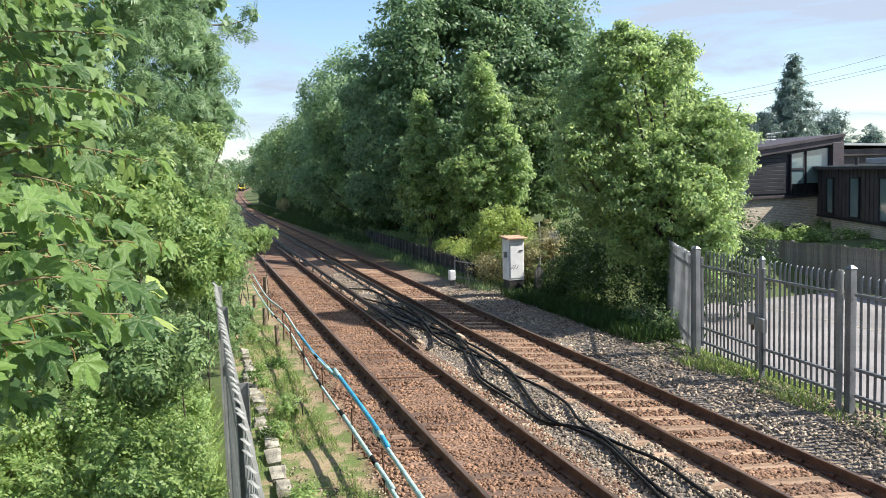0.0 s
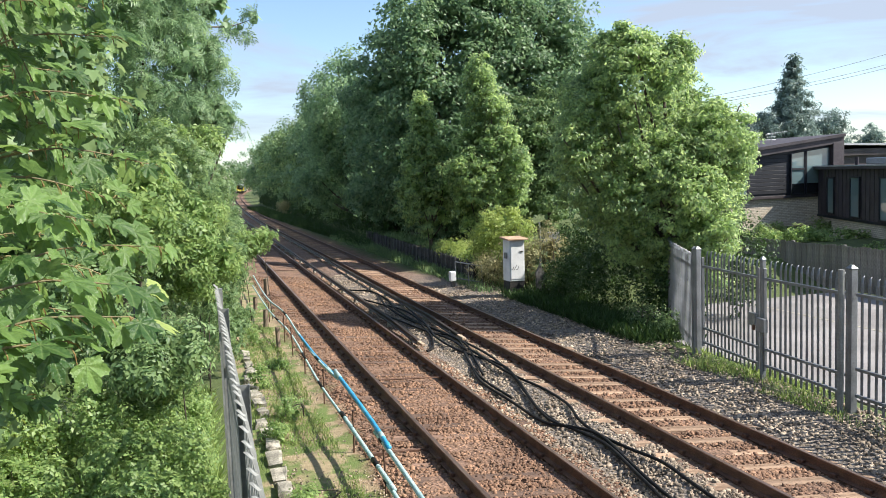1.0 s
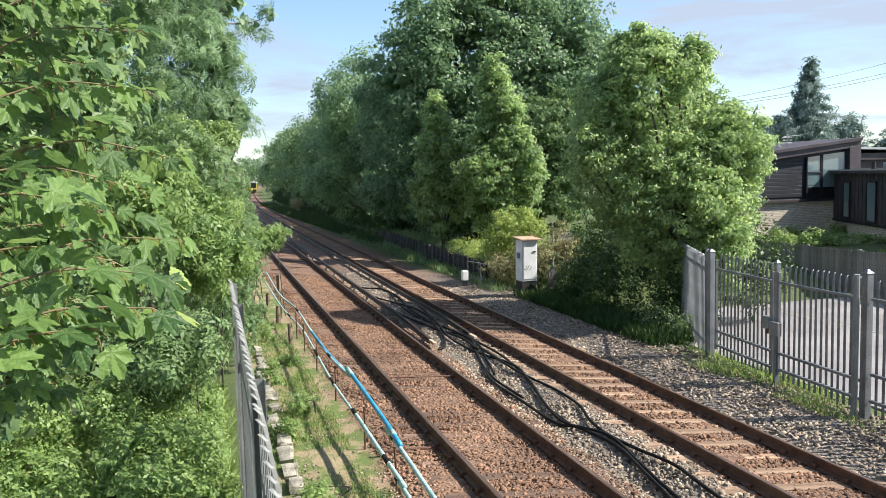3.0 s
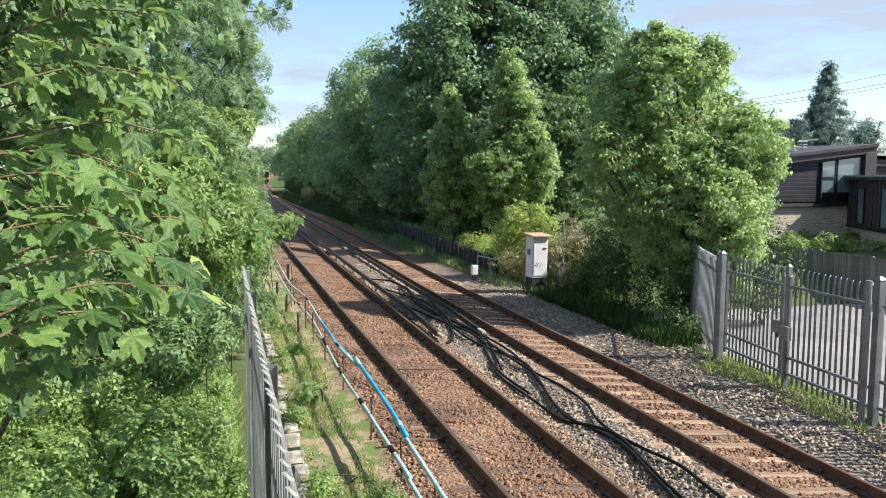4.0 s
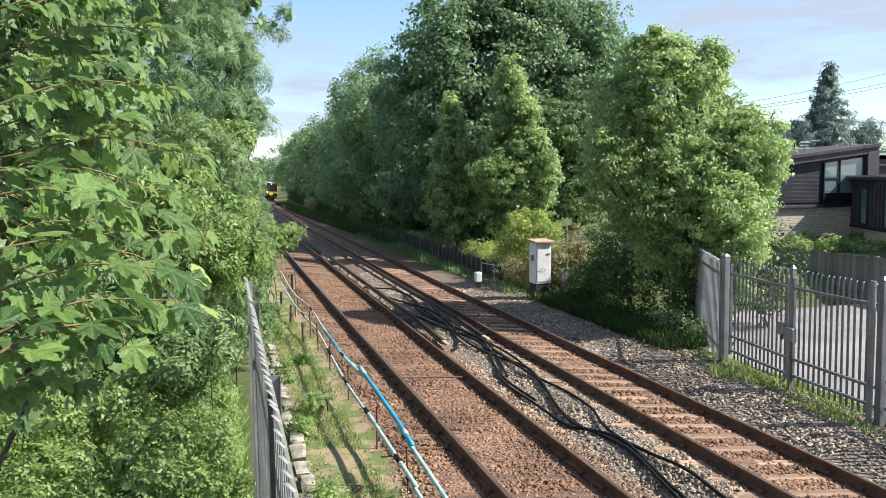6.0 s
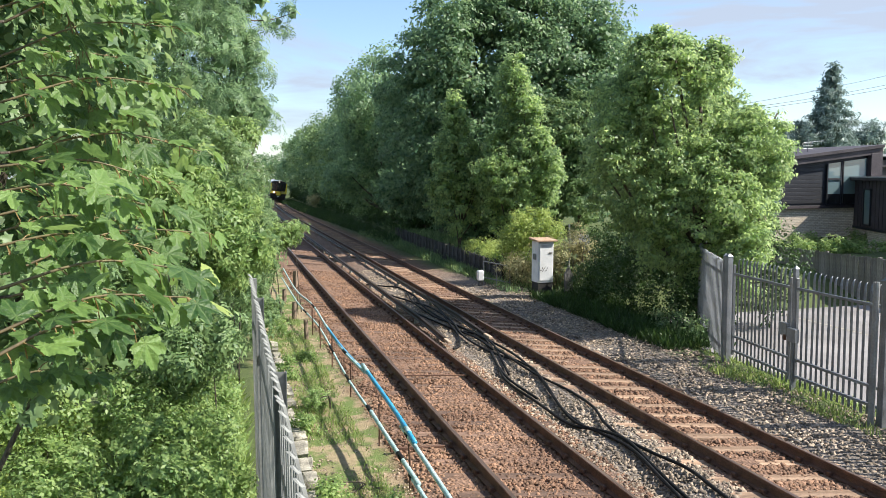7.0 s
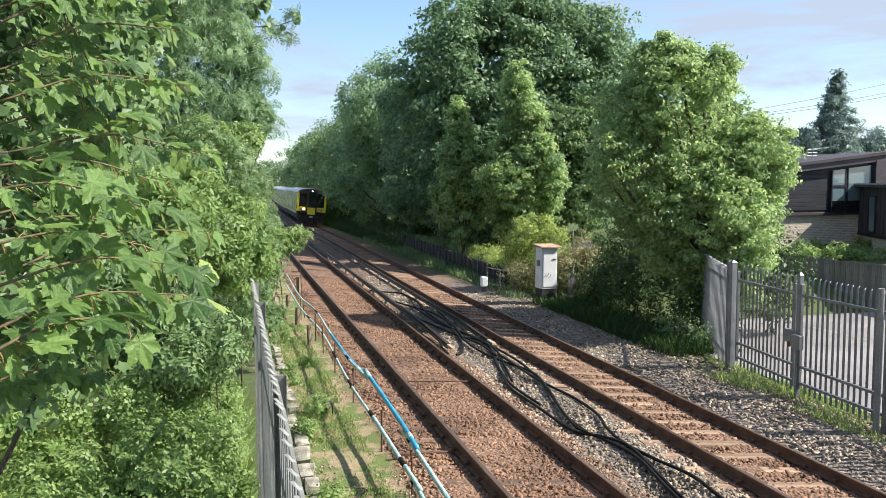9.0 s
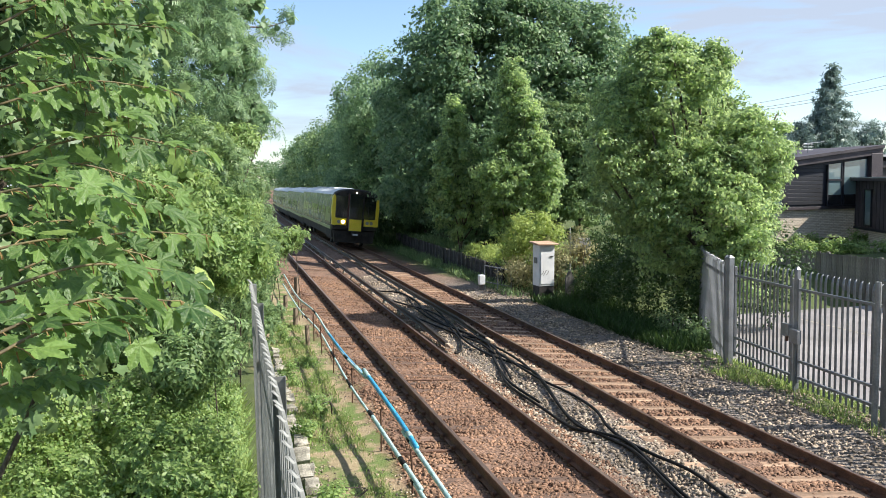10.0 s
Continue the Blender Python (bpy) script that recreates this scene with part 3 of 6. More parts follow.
track(0, 0, "rusty railway track with dark timber sleepers in brown ballast")
track(2, 1, "rusty railway track with pale timber sleepers in grey ballast")


def conductor(u, z, y0, label):
    t = thing("conductor_rail", label, "conductor rail", "conductor rails")
    ys = [y0, y0 + 0.9, y0 + 2.5] + list(range(int(y0) + 6, 420, 6))
    part("rail", laid(COND_PROFILE, u, z, ys, lambda y: -0.07 * max(0, 1 - (y - y0) / 2.4)), M_COND, t)
    part("end_ramp", boxed(u + bend(y0) - 0.05, u + bend(y0) + 0.05, y0 - 0.42, y0 - 0.003, z - 0.155, z - 0.085, 0.012), M_WHITEWOOD, t, "pale worn ramp end")
    y = y0 + 0.6
    pot = bmesh.new()
    bmesh.ops.create_cone(pot, cap_ends=True, segments=10, radius1=0.07, radius2=0.05, depth=0.16, matrix=Matrix.Translation((0, 0, -0.08)))
    pot_mesh = bpy.data.meshes.new("insulator")
    pot.to_mesh(pot_mesh)
    pot.free()
    pot_mesh.materials.append(M_CONC)
    while y < 90:
        o = new("insulator", pot_mesh)
        o.parent = t
        o.matrix_world = place_on_line(u, y, z - 0.10)
        y += 2.41
    return t


conductor(1.92, -0.105, 18.55, "brown steel conductor rail on insulators beside the running rail")
conductor(2.985, -0.085, 18.75, "brown steel conductor rail on insulators beside the pale track")


def cable(points, radius=0.025, name="power_cable"):
    pts = []
    for i, (x, y) in enumerate(points):
        z = float(ground_z(x, y))
        pts.append((x, y, z + 0.06 + 0.02 * math.sin(i * 2.1)))
    t = tagged(part(name, tube(curve_through(pts, 8), radius, 8), M_RUBBER, soft=True), "thick black rubber power cable lying loose on ballast", "cable", "cables between the tracks")
    return t


cable([(2.6, 19.7), (2.95, 18.64), (2.46, 16.28), (2.18, 14.82), (2.16, 13.28), (2.22, 11.96), (2.44, 11.38), (2.58, 10.72), (2.48, 9.72), (2.34, 8.78), (2.2, 7.2), (2.0, 4.5)])
cable([(2.95, 18.9), (2.98, 16.63), (2.85, 15.0), (2.58, 13.63), (2.30, 12.0), (2.45, 11.24), (2.5, 10.35), (2.31, 9.11), (2.1, 7.4), (1.95, 4.5)])
cable([(2.8, 17.34), (2.75, 14.79), (2.94, 13.55), (2.86, 12.4), (2.64, 11.53), (2.62, 10.92), (2.66, 10.11), (2.75, 9.26), (2.71, 8.24), (2.5, 4.6)])
cable([(2.0, 29.6), (2.4, 28.9), (2.85, 27.9), (2.9, 25.78), (2.68, 23.71), (2.7, 21.36), (2.85, 19.48), (2.92, 18.4), (2.52, 16.6), (2.26, 15.0), (2.24, 13.4)])
cable([(2.85, 26.6), (2.60, 24.7), (2.6, 22.21), (2.8, 19.91), (2.9, 17.93), (2.62, 16.4), (2.36, 15.2)])
cable([(2.05, 24.5), (2.3, 22.6), (2.55, 20.6), (2.75, 18.6), (2.7, 17.2)], 0.026)
cable([(3.1, 24.0), (2.95, 22.6), (2.72, 21.0), (2.5, 19.3), (2.2, 18.2), (2.0, 18.0)], 0.026)
cable([(2.15, 27.4), (2.5, 25.2), (2.85, 23.4), (2.8, 21.0), (2.55, 19.0), (2.62, 17.3), (2.9, 15.6), (2.7, 14.2), (2.42, 12.7), (2.34, 11.6)], 0.026)

# loose ballast, the stones heaped between the sleepers and beside the rails
def stones(name, material, count, area, size, label, lift=0.0, thin=True):
    u0, u1, y0, y1 = area
    t = rng.random(count * 2)
    y = y0 + (y1 - y0) * (t**1.7 if thin else t)
    x = u0 + (u1 - u0) * rng.random(count * 2)
    keep = np.ones(len(x), bool)
    for k in range(4):
        keep &= np.abs(x - RAIL_U[k]) > 0.075
    # few stones lie on the sleepers
    on = np.abs(((y - 4.9) / 0.603 + 0.5) % 1 - 0.5) * 0.603 < 0.12
    low = ((x > -0.5) & (x < 2.0)) | ((x > 2.95) & (x < 5.6))
    keep &= ~(on & low) | (rng.random(len(x)) < np.where(x < 2.5, np.where(x < 0.35, 0.25, 0.6), 0.10))
    x, y = x[keep][:count], y[keep][:count]
    n = len(x)
    wx = x + bend(y)
    z = ground_z(wx, y) + lift + rng.uniform(-0.012, 0.02, n)
    corners = np.array([(-1, -1, -0.7), (1, -1, -0.7), (1, 1, -0.7), (-1, 1, -0.7), (-0.7, -0.8, 0.8), (0.8, -0.6, 0.7), (0.6, 0.8, 0.9), (-0.8, 0.6, 0.6)])
    v = corners[None] * (1 + rng.uniform(-0.62, 0.62, (n, 8, 3)))
    v *= (size * rng.uniform(0.5, 1.25, (n, 1, 1))) * rng.uniform(0.55, 1.4, (n, 1, 3)) * np.array((1.0, 1.0, 0.72))
    a, b, c = rng.uniform(0, 6.28, (3, n))
    b, c = (b - 3.14) * 0.2, c * 0.25
    ca, sa = np.cos(a)[:, None], np.sin(a)[:, None]
    v[..., 0], v[..., 1] = v[..., 0] * ca - v[..., 1] * sa, v[..., 0] * sa + v[..., 1] * ca
    cb, sb = np.cos(b)[:, None], np.sin(b)[:, None]
    v[..., 1], v[..., 2] = v[..., 1] * cb - v[..., 2] * sb, v[..., 1] * sb + v[..., 2] * cb
    v += np.stack([wx, y, z], -1)[:, None]
    f = np.array([(4, 5, 6, 7), (0, 1, 5, 4), (1, 2, 6, 5), (2, 3, 7, 6), (3, 0, 4, 7)])
    faces = f[None] + (np.arange(n) * 8)[:, None, None]
    ob = link(name, raw_mesh(name, v.reshape(-1, 3), faces.reshape(-1, 4)), material)
    return tagged(ob, label, "ballast", kind="stuff")


stones("ballast", M_STONE_R, 32000, (-0.95, 2.05, 6.0, 34), 0.0215, "rust-brown crushed stone ballast round the dark sleepers")
stones("ballast", M_STONE_G, 12000, (1.75, 3.2, 6.0, 34), 0.0225, "grey crushed stone ballast between the two tracks")
stones("ballast", M_STONE_R, 12000, (3.2, 5.3, 6.0, 34), 0.025, "brown crushed stone ballast round the pale sleepers")
stones("ballast", M_STONE_G, 13000, (5.1, 7.6, 6.5, 30), 0.026, "grey crushed stone ballast beside the gate")

# ---- palisade fences and gate ----
def pale_mesh(h, w=0.065):
    """A pressed steel pale: a shallow W section with a split, splayed head."""
    bm = bmesh.new()
    sec = [(-w / 2, 0.0), (-w / 4, 0.014), (0.0, 0.002), (w / 4, 0.014), (w / 2, 0.0), (w / 2, -0.003), (w / 4, 0.011), (0.0, -0.001), (-w / 4, 0.011), (-w / 2, -0.003)]
    rings = []
    for z, k, out in ((0.0, 1.0, 0), (h - 0.13, 1.0, 0), (h - 0.03, 0.55, 0.02), (h, 0.12, 0.05)):
        rings.append([bm.verts.new((a * k, c - out, z)) for a, c in sec])
    for a, b in zip(rings, rings[1:]):
        for i in range(len(sec)):
            j = (i + 1) % len(sec)
            bm.faces.new((a[i], a[j], b[j], b[i]))
    bm.faces.new(rings[0][::-1])
    bm.faces.new(rings[-1])
    bmesh.ops.recalc_face_normals(bm, faces=bm.faces)
    me = bpy.data.meshes.new("pale")
    bm.to_mesh(me)
    bm.free()
    me.materials.append(M_GALV)
    return me


PALE = pale_mesh(2.25)
PALE_TALL = pale_mesh(2.72)
PALE_TALL.materials[0] = M_GALV_D


def square_post(h, w=0.1, cap=True):
    bm = boxed(-w / 2, w / 2, -w / 2, w / 2, -0.2, h, 0.006)
    if cap:
        box(bm, -w / 2 - 0.008, w / 2 + 0.008, -w / 2 - 0.008, w / 2 + 0.008, h, h + 0.02, 0.006)
        bmesh.ops.create_cone(bm, cap_ends=True, segments=4, radius1=w * 0.7, radius2=w * 0.2, depth=0.05, matrix=Matrix.Translation((0, 0, h + 0.045)) @ Matrix.Rotation(radians(45), 4, "Z"))
    return bm


def run_of(parent, length, gap=0.155, pale=PALE, rails=(0.28, 1.95), base=0.06, start=0.08, face=-1):
    """Rails and pales along +x of the parent."""
    for z in rails:
        part("fence_rail", boxed(0, length, -0.025, 0.025, z - 0.025, z + 0.025, 0.004), M_GALV, parent)
    x = start
    while x < length - 0.04:
        p = new("pale", pale)
        p.parent = parent
        p.matrix_local = pose(x, face * 0.042, base + random.uniform(-0.012, 0.012), 0, random.uniform(-0.4, 0.4), 0 if face < 0 else 180)
        x += gap


def heading(a, b):
    return math.degrees(math.atan2(b[1] - a[1], b[0] - a[0]))


GZ = -0.5
CORNER, MID, STILE, RPOST = (7.66, 15.6), (7.42, 13.12), (7.12, 10.86), (7.32, 10.80)
# side run beyond the corner post, going away beside the hedge
side_run = thing("palisade_fence", "grey galvanised steel palisade fence beside the dark hedge", "fence", at=pose(CORNER[0], CORNER[1] + 0.12, GZ, 0, 0, 66))
run_of(side_run, 3.4, rails=(0.3, 1.98), face=1)
part("post", square_post(2.36), M_GALV, side_run).matrix_local = pose(-0.02, 0, 0)
part("post", square_post(2.3), M_GALV, side_run).matrix_local = pose(3.42, 0, 0)


def gate_leaf(a, b, label, rails=(0.3, 0.62, 2.0)):
    ln = math.hypot(b[0] - a[0], b[1] - a[1])
    g = thing("palisade_gate", label, "gate", "double gate", at=pose(a[0], a[1], GZ, 0, 0, heading(a, b)))
    part("hinge_stile", boxed(0.0, 0.05, -0.03, 0.03, 0.2, 2.2, 0.005), M_GALV, g)
    part("lock_stile", boxed(ln - 0.05, ln, -0.03, 0.03, 0.2, 2.2, 0.005), M_GALV, g)
    for z in rails:
        part("gate_rail", boxed(0.053, ln - 0.053, -0.025, 0.025, z - 0.024, z + 0.024, 0.004), M_GALV, g)
    x = 0.13
    while x < ln - 0.08:
        p = new("pale", PALE)
        p.parent = g
        p.matrix_local = pose(x, 0.046, 0.1 + random.uniform(-0.01, 0.01), 0, random.uniform(-0.5, 0.5), 180)
        x += 0.15
    return g


gate_a = gate_leaf((CORNER[0] + 0.03, CORNER[1] - 0.14), (MID[0], MID[1] + 0.08), "closed grey galvanised palisade gate leaf beside the hedge corner")
gate_b = gate_leaf((MID[0], MID[1] - 0.03), (STILE[0] + 0.16, STILE[1] - 0.05), "closed grey galvanised palisade gate leaf with a lock box")
for p, h in ((CORNER, 2.36), (RPOST, 2.42)):
    ob = part("gate_post", square_post(h, 0.13), M_GALV)
    ob.matrix_world = pose(p[0], p[1], GZ)
    tagged(ob, "square galvanised steel gate post with a cap", "post", "gate posts")
drop_bolt = thing("gate_meeting_post", "galvanised meeting post of the closed double gate", "post", at=pose(MID[0], MID[1], GZ))
part("post", square_post(2.36, 0.085), M_GALV, drop_bolt)
part("drop_bolt", boxed(-0.07, -0.05, -0.05, -0.03, 0.0, 1.1, 0.004), M_GALV_D, drop_bolt)
lock = thing("lock_box", "welded steel lock box with a padlock on the gate", "lock", at=pose(MID[0] - 0.05, MID[1] - 0.02, GZ + 1.12, 0, 0, heading(CORNER, STILE)))
part("shroud", boxed(-0.02, 0.26, -0.12, -0.03, -0.13, 0.13, 0.008), M_GALV, lock)
part("shroud", boxed(-0.30, -0.05, -0.11, -0.03, -0.05, 0.2, 0.008), M_GALV_D, lock)
part("padlock", boxed(-0.10, -0.03, -0.15, -0.105, -0.12, -0.02, 0.012), M_RUST, lock, "small rusty padlock")
old_post = part("scaffold_post", tube([(0, 0, -0.2), (0.01, 0, 1.2), (0.02, 0.01, 2.42)], 0.05, 10), M_GALV_D)
old_post.matrix_world = pose(STILE[0] - 0.02, STILE[1] - 0.05, GZ)
tagged(old_post, "slim round weathered steel post before the gate", "post")
near_run = thing("palisade_fence", "grey galvanised steel palisade fence next to the gate", "fence", at=pose(RPOST[0] + 0.02, RPOST[1] - 0.09, GZ, 0, 0, -93))
run_of(near_run, 5.4, rails=(0.3, 0.75, 2.0), face=1)
part("post", square_post(2.36), M_GALV, near_run).matrix_local = pose(2.75, 0.0, 0)

# the tall fence below the camera, seen almost edge on
tall = thing("palisade_fence", "tall dull grey palisade fence beside the trodden path", "fence", at=pose(-2.865, 2.0, -0.28, 0, 0, 89.5))
run_of(tall, 6.75, gap=0.157, pale=PALE_TALL, rails=(0.5, 2.45), base=0.24, face=1)
for y in (2.32, 5.07):
    bm = boxed(-0.003, 0.003, -0.031, 0.031, -0.2, 2.94)
    box(bm, -0.022, 0.022, -0.036, -0.0315, -0.2, 2.94)
    box(bm, -0.022, 0.022, 0.0315, 0.036, -0.2, 2.94)
    part("post", bm, M_GALV_D, tall, "dull steel I-section post").matrix_local = pose(y, 0.035, 0, 0, 0, 0)
part("end_post", boxed(-0.03, 0.03, -0.03, 0.03, -0.2, 2.9), M_GALV_D, tall).matrix_local = pose(6.78, 0.03, 0)

# ---- cable pipes on stakes, kerb ----
def pipe(rows, radius, material, label, collars):
    t = thing("cable_pipe", label, "pipe", "pipes along the path")
    line = curve_through(rows, 6)
    part("pipe", tube(line, radius, 10), material, t, soft=True)
    for k in collars:
        a, b = Vector(line[k]), Vector(line[k + 1])
        part("coupling", tube([a, b], radius * 1.15, 12), M_AQUA if material is M_BLUE else M_RUBBER, t, soft=True)
    return t


pipe([(-0.98, 30.3, 0.33), (-1.13, 23.3, 0.46), (-0.99, 20.4, 0.48), (-1.0, 17.5, 0.44), (-1.02, 14.9, 0.46), (-0.96, 12.9, 0.5)], 0.022, M_AQUA, "faded blue-green plastic cable pipe on rusty stakes", (12, 18, 24))
pipe([(-1.02, 17.6, 0.47), (-1.0, 15.0, 0.46), (-0.94, 12.95, 0.49)], 0.026, M_BLUE, "bright blue plastic pipe sleeve over the cable", (0, 9))
pipe([(-0.945, 13.2, 0.56), (-0.94, 10.6, 0.5), (-0.955, 9.4, 0.46)], 0.032, M_BLUE, "thick bright blue plastic pipe beside the track", (0, 9))
pipe([(-0.95, 10.2, 0.42), (-0.96, 9.2, 0.42), (-0.99, 7.7, 0.42), (-1.03, 5.0, 0.4)], 0.028, M_AQUA, "faded blue-green plastic pipe beside the track", (2,))
pipe([(-1.1, 29.3, 0.1), (-1.14, 22.8, 0.18), (-1.0, 19.7, 0.16), (-1.0, 17.9, 0.16), (-1.07, 14.3, 0.14), (-1.06, 11.9, 0.15)], 0.021, M_AQUA, "faded grey-green plastic cable pipe near the ground", (8, 14, 20, 24))
pipe([(-1.06, 12.1, 0.17), (-1.05, 10.5, 0.15), (-1.03, 8.9, 0.13)], 0.030, M_AQUA, "faded blue-green plastic pipe with black ends", (0, 8))
pipe([(-1.04, 9.3, 0.1), (-1.045, 8.3, 0.1), (-1.06, 5.0, 0.1)], 0.027, M_AQUA, "faded blue-green plastic pipe low beside the track", (0,))
for x, y, h in ((-1.04, 11.3, 0.62), (-1.04, 13.96, 0.64), (-1.04, 16.4, 0.64), (-1.05, 18.3, 0.66), (-1.05, 19.9, 0.68), (-1.12, 23.0, 0.66), (-0.98, 9.58, 0.58), (-1.0, 7.9, 0.58)):
    s = part("stake", tube([(0, 0, -0.2), (0.005, 0, h / 2), (0.0, 0.01, h)], 0.014, 6), M_RUST)
    s.matrix_world = pose(x, y, -0.2, random.uniform(-1.5, 1.5), random.uniform(-1.5, 1.5), 0)
    tagged(s, "thin rusty steel stake carrying the pipes", "stake", "stakes along the path")
for x, y, h, w in ((-0.72, 28.4, 0.62, 0.13), (-1.3, 22.2, 0.5, 0.1), (-1.25, 19.4, 0.5, 0.09), (-1.32, 25.3, 0.42, 0.1)):
    bm = boxed(-w / 2, w / 2, -w / 2, w / 2, -0.15, h, 0.012)
    for v in bm.verts:
        v.co += Vector((random.uniform(-0.012, 0.012), random.uniform(-0.012, 0.012), random.uniform(-0.02, 0.02)))
    s = part("wooden_stump", bm, M_STAKE)
    s.matrix_world = pose(x, y, -0.2, random.uniform(-3, 3), random.uniform(-3, 3), random.uniform(0, 60))
    tagged(s, "weathered short wooden post by the track", "post", "wooden stumps")
for y in np.arange(5.2, 19, 0.62):
    bm = boxed(-0.09, 0.09, -0.24, 0.24, -0.12, 0.06, 0.02)
    for v in bm.verts:
        v.co += Vector((random.uniform(-0.04, 0.04), random.uniform(-0.03, 0.03), random.uniform(-0.03, 0.03)))
    k = part("kerb_stone", bm, M_CONC)
    k.matrix_world = pose(-2.16 + random.uniform(-0.05, 0.05) + 0.008 * (y - 10), float(y), -0.2 + random.uniform(-0.03, 0.03), random.uniform(-3, 3), random.uniform(-4, 4), random.uniform(-4, 4))
    tagged(k, "rough pale concrete kerb block along the path", "kerb stone", "kerb stones along the path")
plank = part("track_plank", boxed(-0.55, 0.55, -0.02, 0.02, -0.04, 0.02, 0.006), M_RUST)
plank.matrix_world = pose(-0.42, 10.9, -0.14, 0, 4, 4)
tagged(plank, "rusty flat steel bar across the ballast edge", "bar")
tie = part("tie_rod", tube([(0.05, 0, 0.0), (1.46, 0.15, -0.135)], 0.014, 6), M_RUST)
tie.matrix_world = pose(0, 15.0, -0.115)
tagged(tie, "reddish rusty tie rod between the rails", "rod")

# ---- lineside boxes ----
cab = thing("signal_cabinet", "white painted steel relay cabinet with a brown board roof", "cabinet", at=pose(7.46, 25.95, -0.5, 0, 0.8, 1.5))
part("plinth", boxed(-0.27, 0.27, -0.26, 0.26, 0.0, 0.52, 0.01), M_DARK, cab, "dark timber plinth")
part("body", boxed(-0.28, 0.28, -0.28, 0.28, 0.525, 1.92, 0.012), M_WHITE, cab)
roof_bm = boxed(-0.38, 0.38, -0.40, 0.36, 1.925, 1.98, 0.01)
for v in roof_bm.verts:
    v.co.z += 0.06 * (v.co.y + 0.44)
part("roof", roof_bm, M_BROWNROOF, cab)
part("door", boxed(-0.23, 0.25, -0.30, -0.283, 0.6, 1.86, 0.004), M_WHITE, cab)
part("door_handle", boxed(0.10, 0.22, -0.325, -0.302, 1.52, 1.56, 0.004), M_DARKPOST, cab)
part("side_box", boxed(-0.34, -0.283, -0.12, 0.05, 1.3, 1.5, 0.01), M_GALV_D, cab)
for a, b in (((-0.22, 0.95), (-0.12, 1.05)), ((-0.14, 0.9), (-0.02, 1.08)), ((-0.04, 0.93), (0.06, 1.04))):
    part("paint_scrawl", tube(curve_through([(a[0], -0.3005, a[1]), ((a[0] + b[0]) / 2, -0.3005, b[1] - 0.1), (b[0], -0.3005, b[1])], 4), 0.009, 4), M_DARK, cab, "dark painted scrawl")
post = thing("marker_post", "short white marker post on a dark foot", "post", at=pose(6.32, 29.3, -0.52))
part("head", boxed(-0.12, 0.12, -0.12, 0.12, 0.22, 0.6, 0.03), M_WHITE, post)
part("foot", boxed(-0.07, 0.07, -0.07, 0.07, -0.1, 0.22, 0.01), M_DARKPOST, post)
rail_t = thing("handrail", "grey tubular handrail beside the cabinet steps", "handrail", at=pose(6.48, 29.4, -0.5))
HR = ((0, 0, 0), (0.42, -0.3, -0.02), (0.84, -0.62, -0.04))
for p in HR:
    part("post", tube([(p[0], p[1], -0.2), (p[0], p[1], 0.92 + p[2] * 4)], 0.022, 8), M_GALV, rail_t)
for z in (0.92, 0.3):
    part("bar", tube([(p[0], p[1], z + p[2] * 4) for p in HR], 0.02, 8), M_GALV, rail_t)
relay = thing("relay_box", "small grey equipment box on a post among bushes", "box", at=pose(10.55, 29.6, 0.15))
part("body", boxed(-0.35, 0.35, -0.2, 0.2, 0.45, 1.15, 0.02), M_GALV_D, relay)
part("leg", boxed(-0.05, 0.05, -0.05, 0.05, -0.3, 0.447, 0.01), M_DARKPOST, relay)
pole = part("service_pole", tube([(0, 0, -0.2), (0.02, 0, 1.2), (0.0, 0, 1.65)], 0.04, 8), M_GALV_D)
pole.matrix_world = pose(10.0, 29.4, 0.1)
tagged(pole, "slim pale grey steel pole beside the bushes", "pole")
wedge = part("marker_board", prism([(-0.17, -0.4), (0.17, -0.4), (0.17, 0.5), (0.0, 0.8), (-0.17, 0.5)], -0.03, 0.03), M_DARKPOST)
wedge.matrix_world = pose(8.2, 25.4, -0.2, 0, 0, 12)
tagged(wedge, "dark weathered pointed board beside the cabinet", "board")

# ---- low wall of dark boards between steel posts ----
wall = thing("retaining_wall", "low black board retaining wall with grey posts along the bank", "retaining wall")
wy = np.arange(29.8, 53, 1.5)
for a, b in zip(wy, wy[1:]):
    xa, xb = 7.3 + 0.02 * (a - 30) + bend(a), 7.3 + 0.02 * (b - 30) + bend(b)
    for k in range(4):
        p = part("board", boxed(0, math.hypot(xb - xa, b - a) - 0.02, -0.04, 0.04, 0.21 * k, 0.21 * k + 0.2, 0.008), M_DARK, wall)
        p.matrix_world = pose(xa, a, -0.56 + float(dip(a)), 0, random.uniform(-0.4, 0.4), heading((xa, a), (xb, b)))
for a in np.arange(29.8, 52.6, 0.75):
    p = part("post", boxed(-0.03, 0.03, -0.035, 0.035, 0, 0.92 + random.uniform(-0.04, 0.06), 0.005), M_DARKPOST, wall)
    p.matrix_world = pose(7.23 + 0.02 * (a - 30) + bend(a), float(a), -0.58 + float(dip(a)), 0, random.uniform(-3, 2), 0)

# ---- road, board fence, house ----
def tarmac():
    return surface("grey_tarmac", (0.2, 0.185, 0.18), (0.29, 0.27, 0.265), 0.9, 0, 0.6, 90, 0.3, 0.004, fine_mix=0.25)


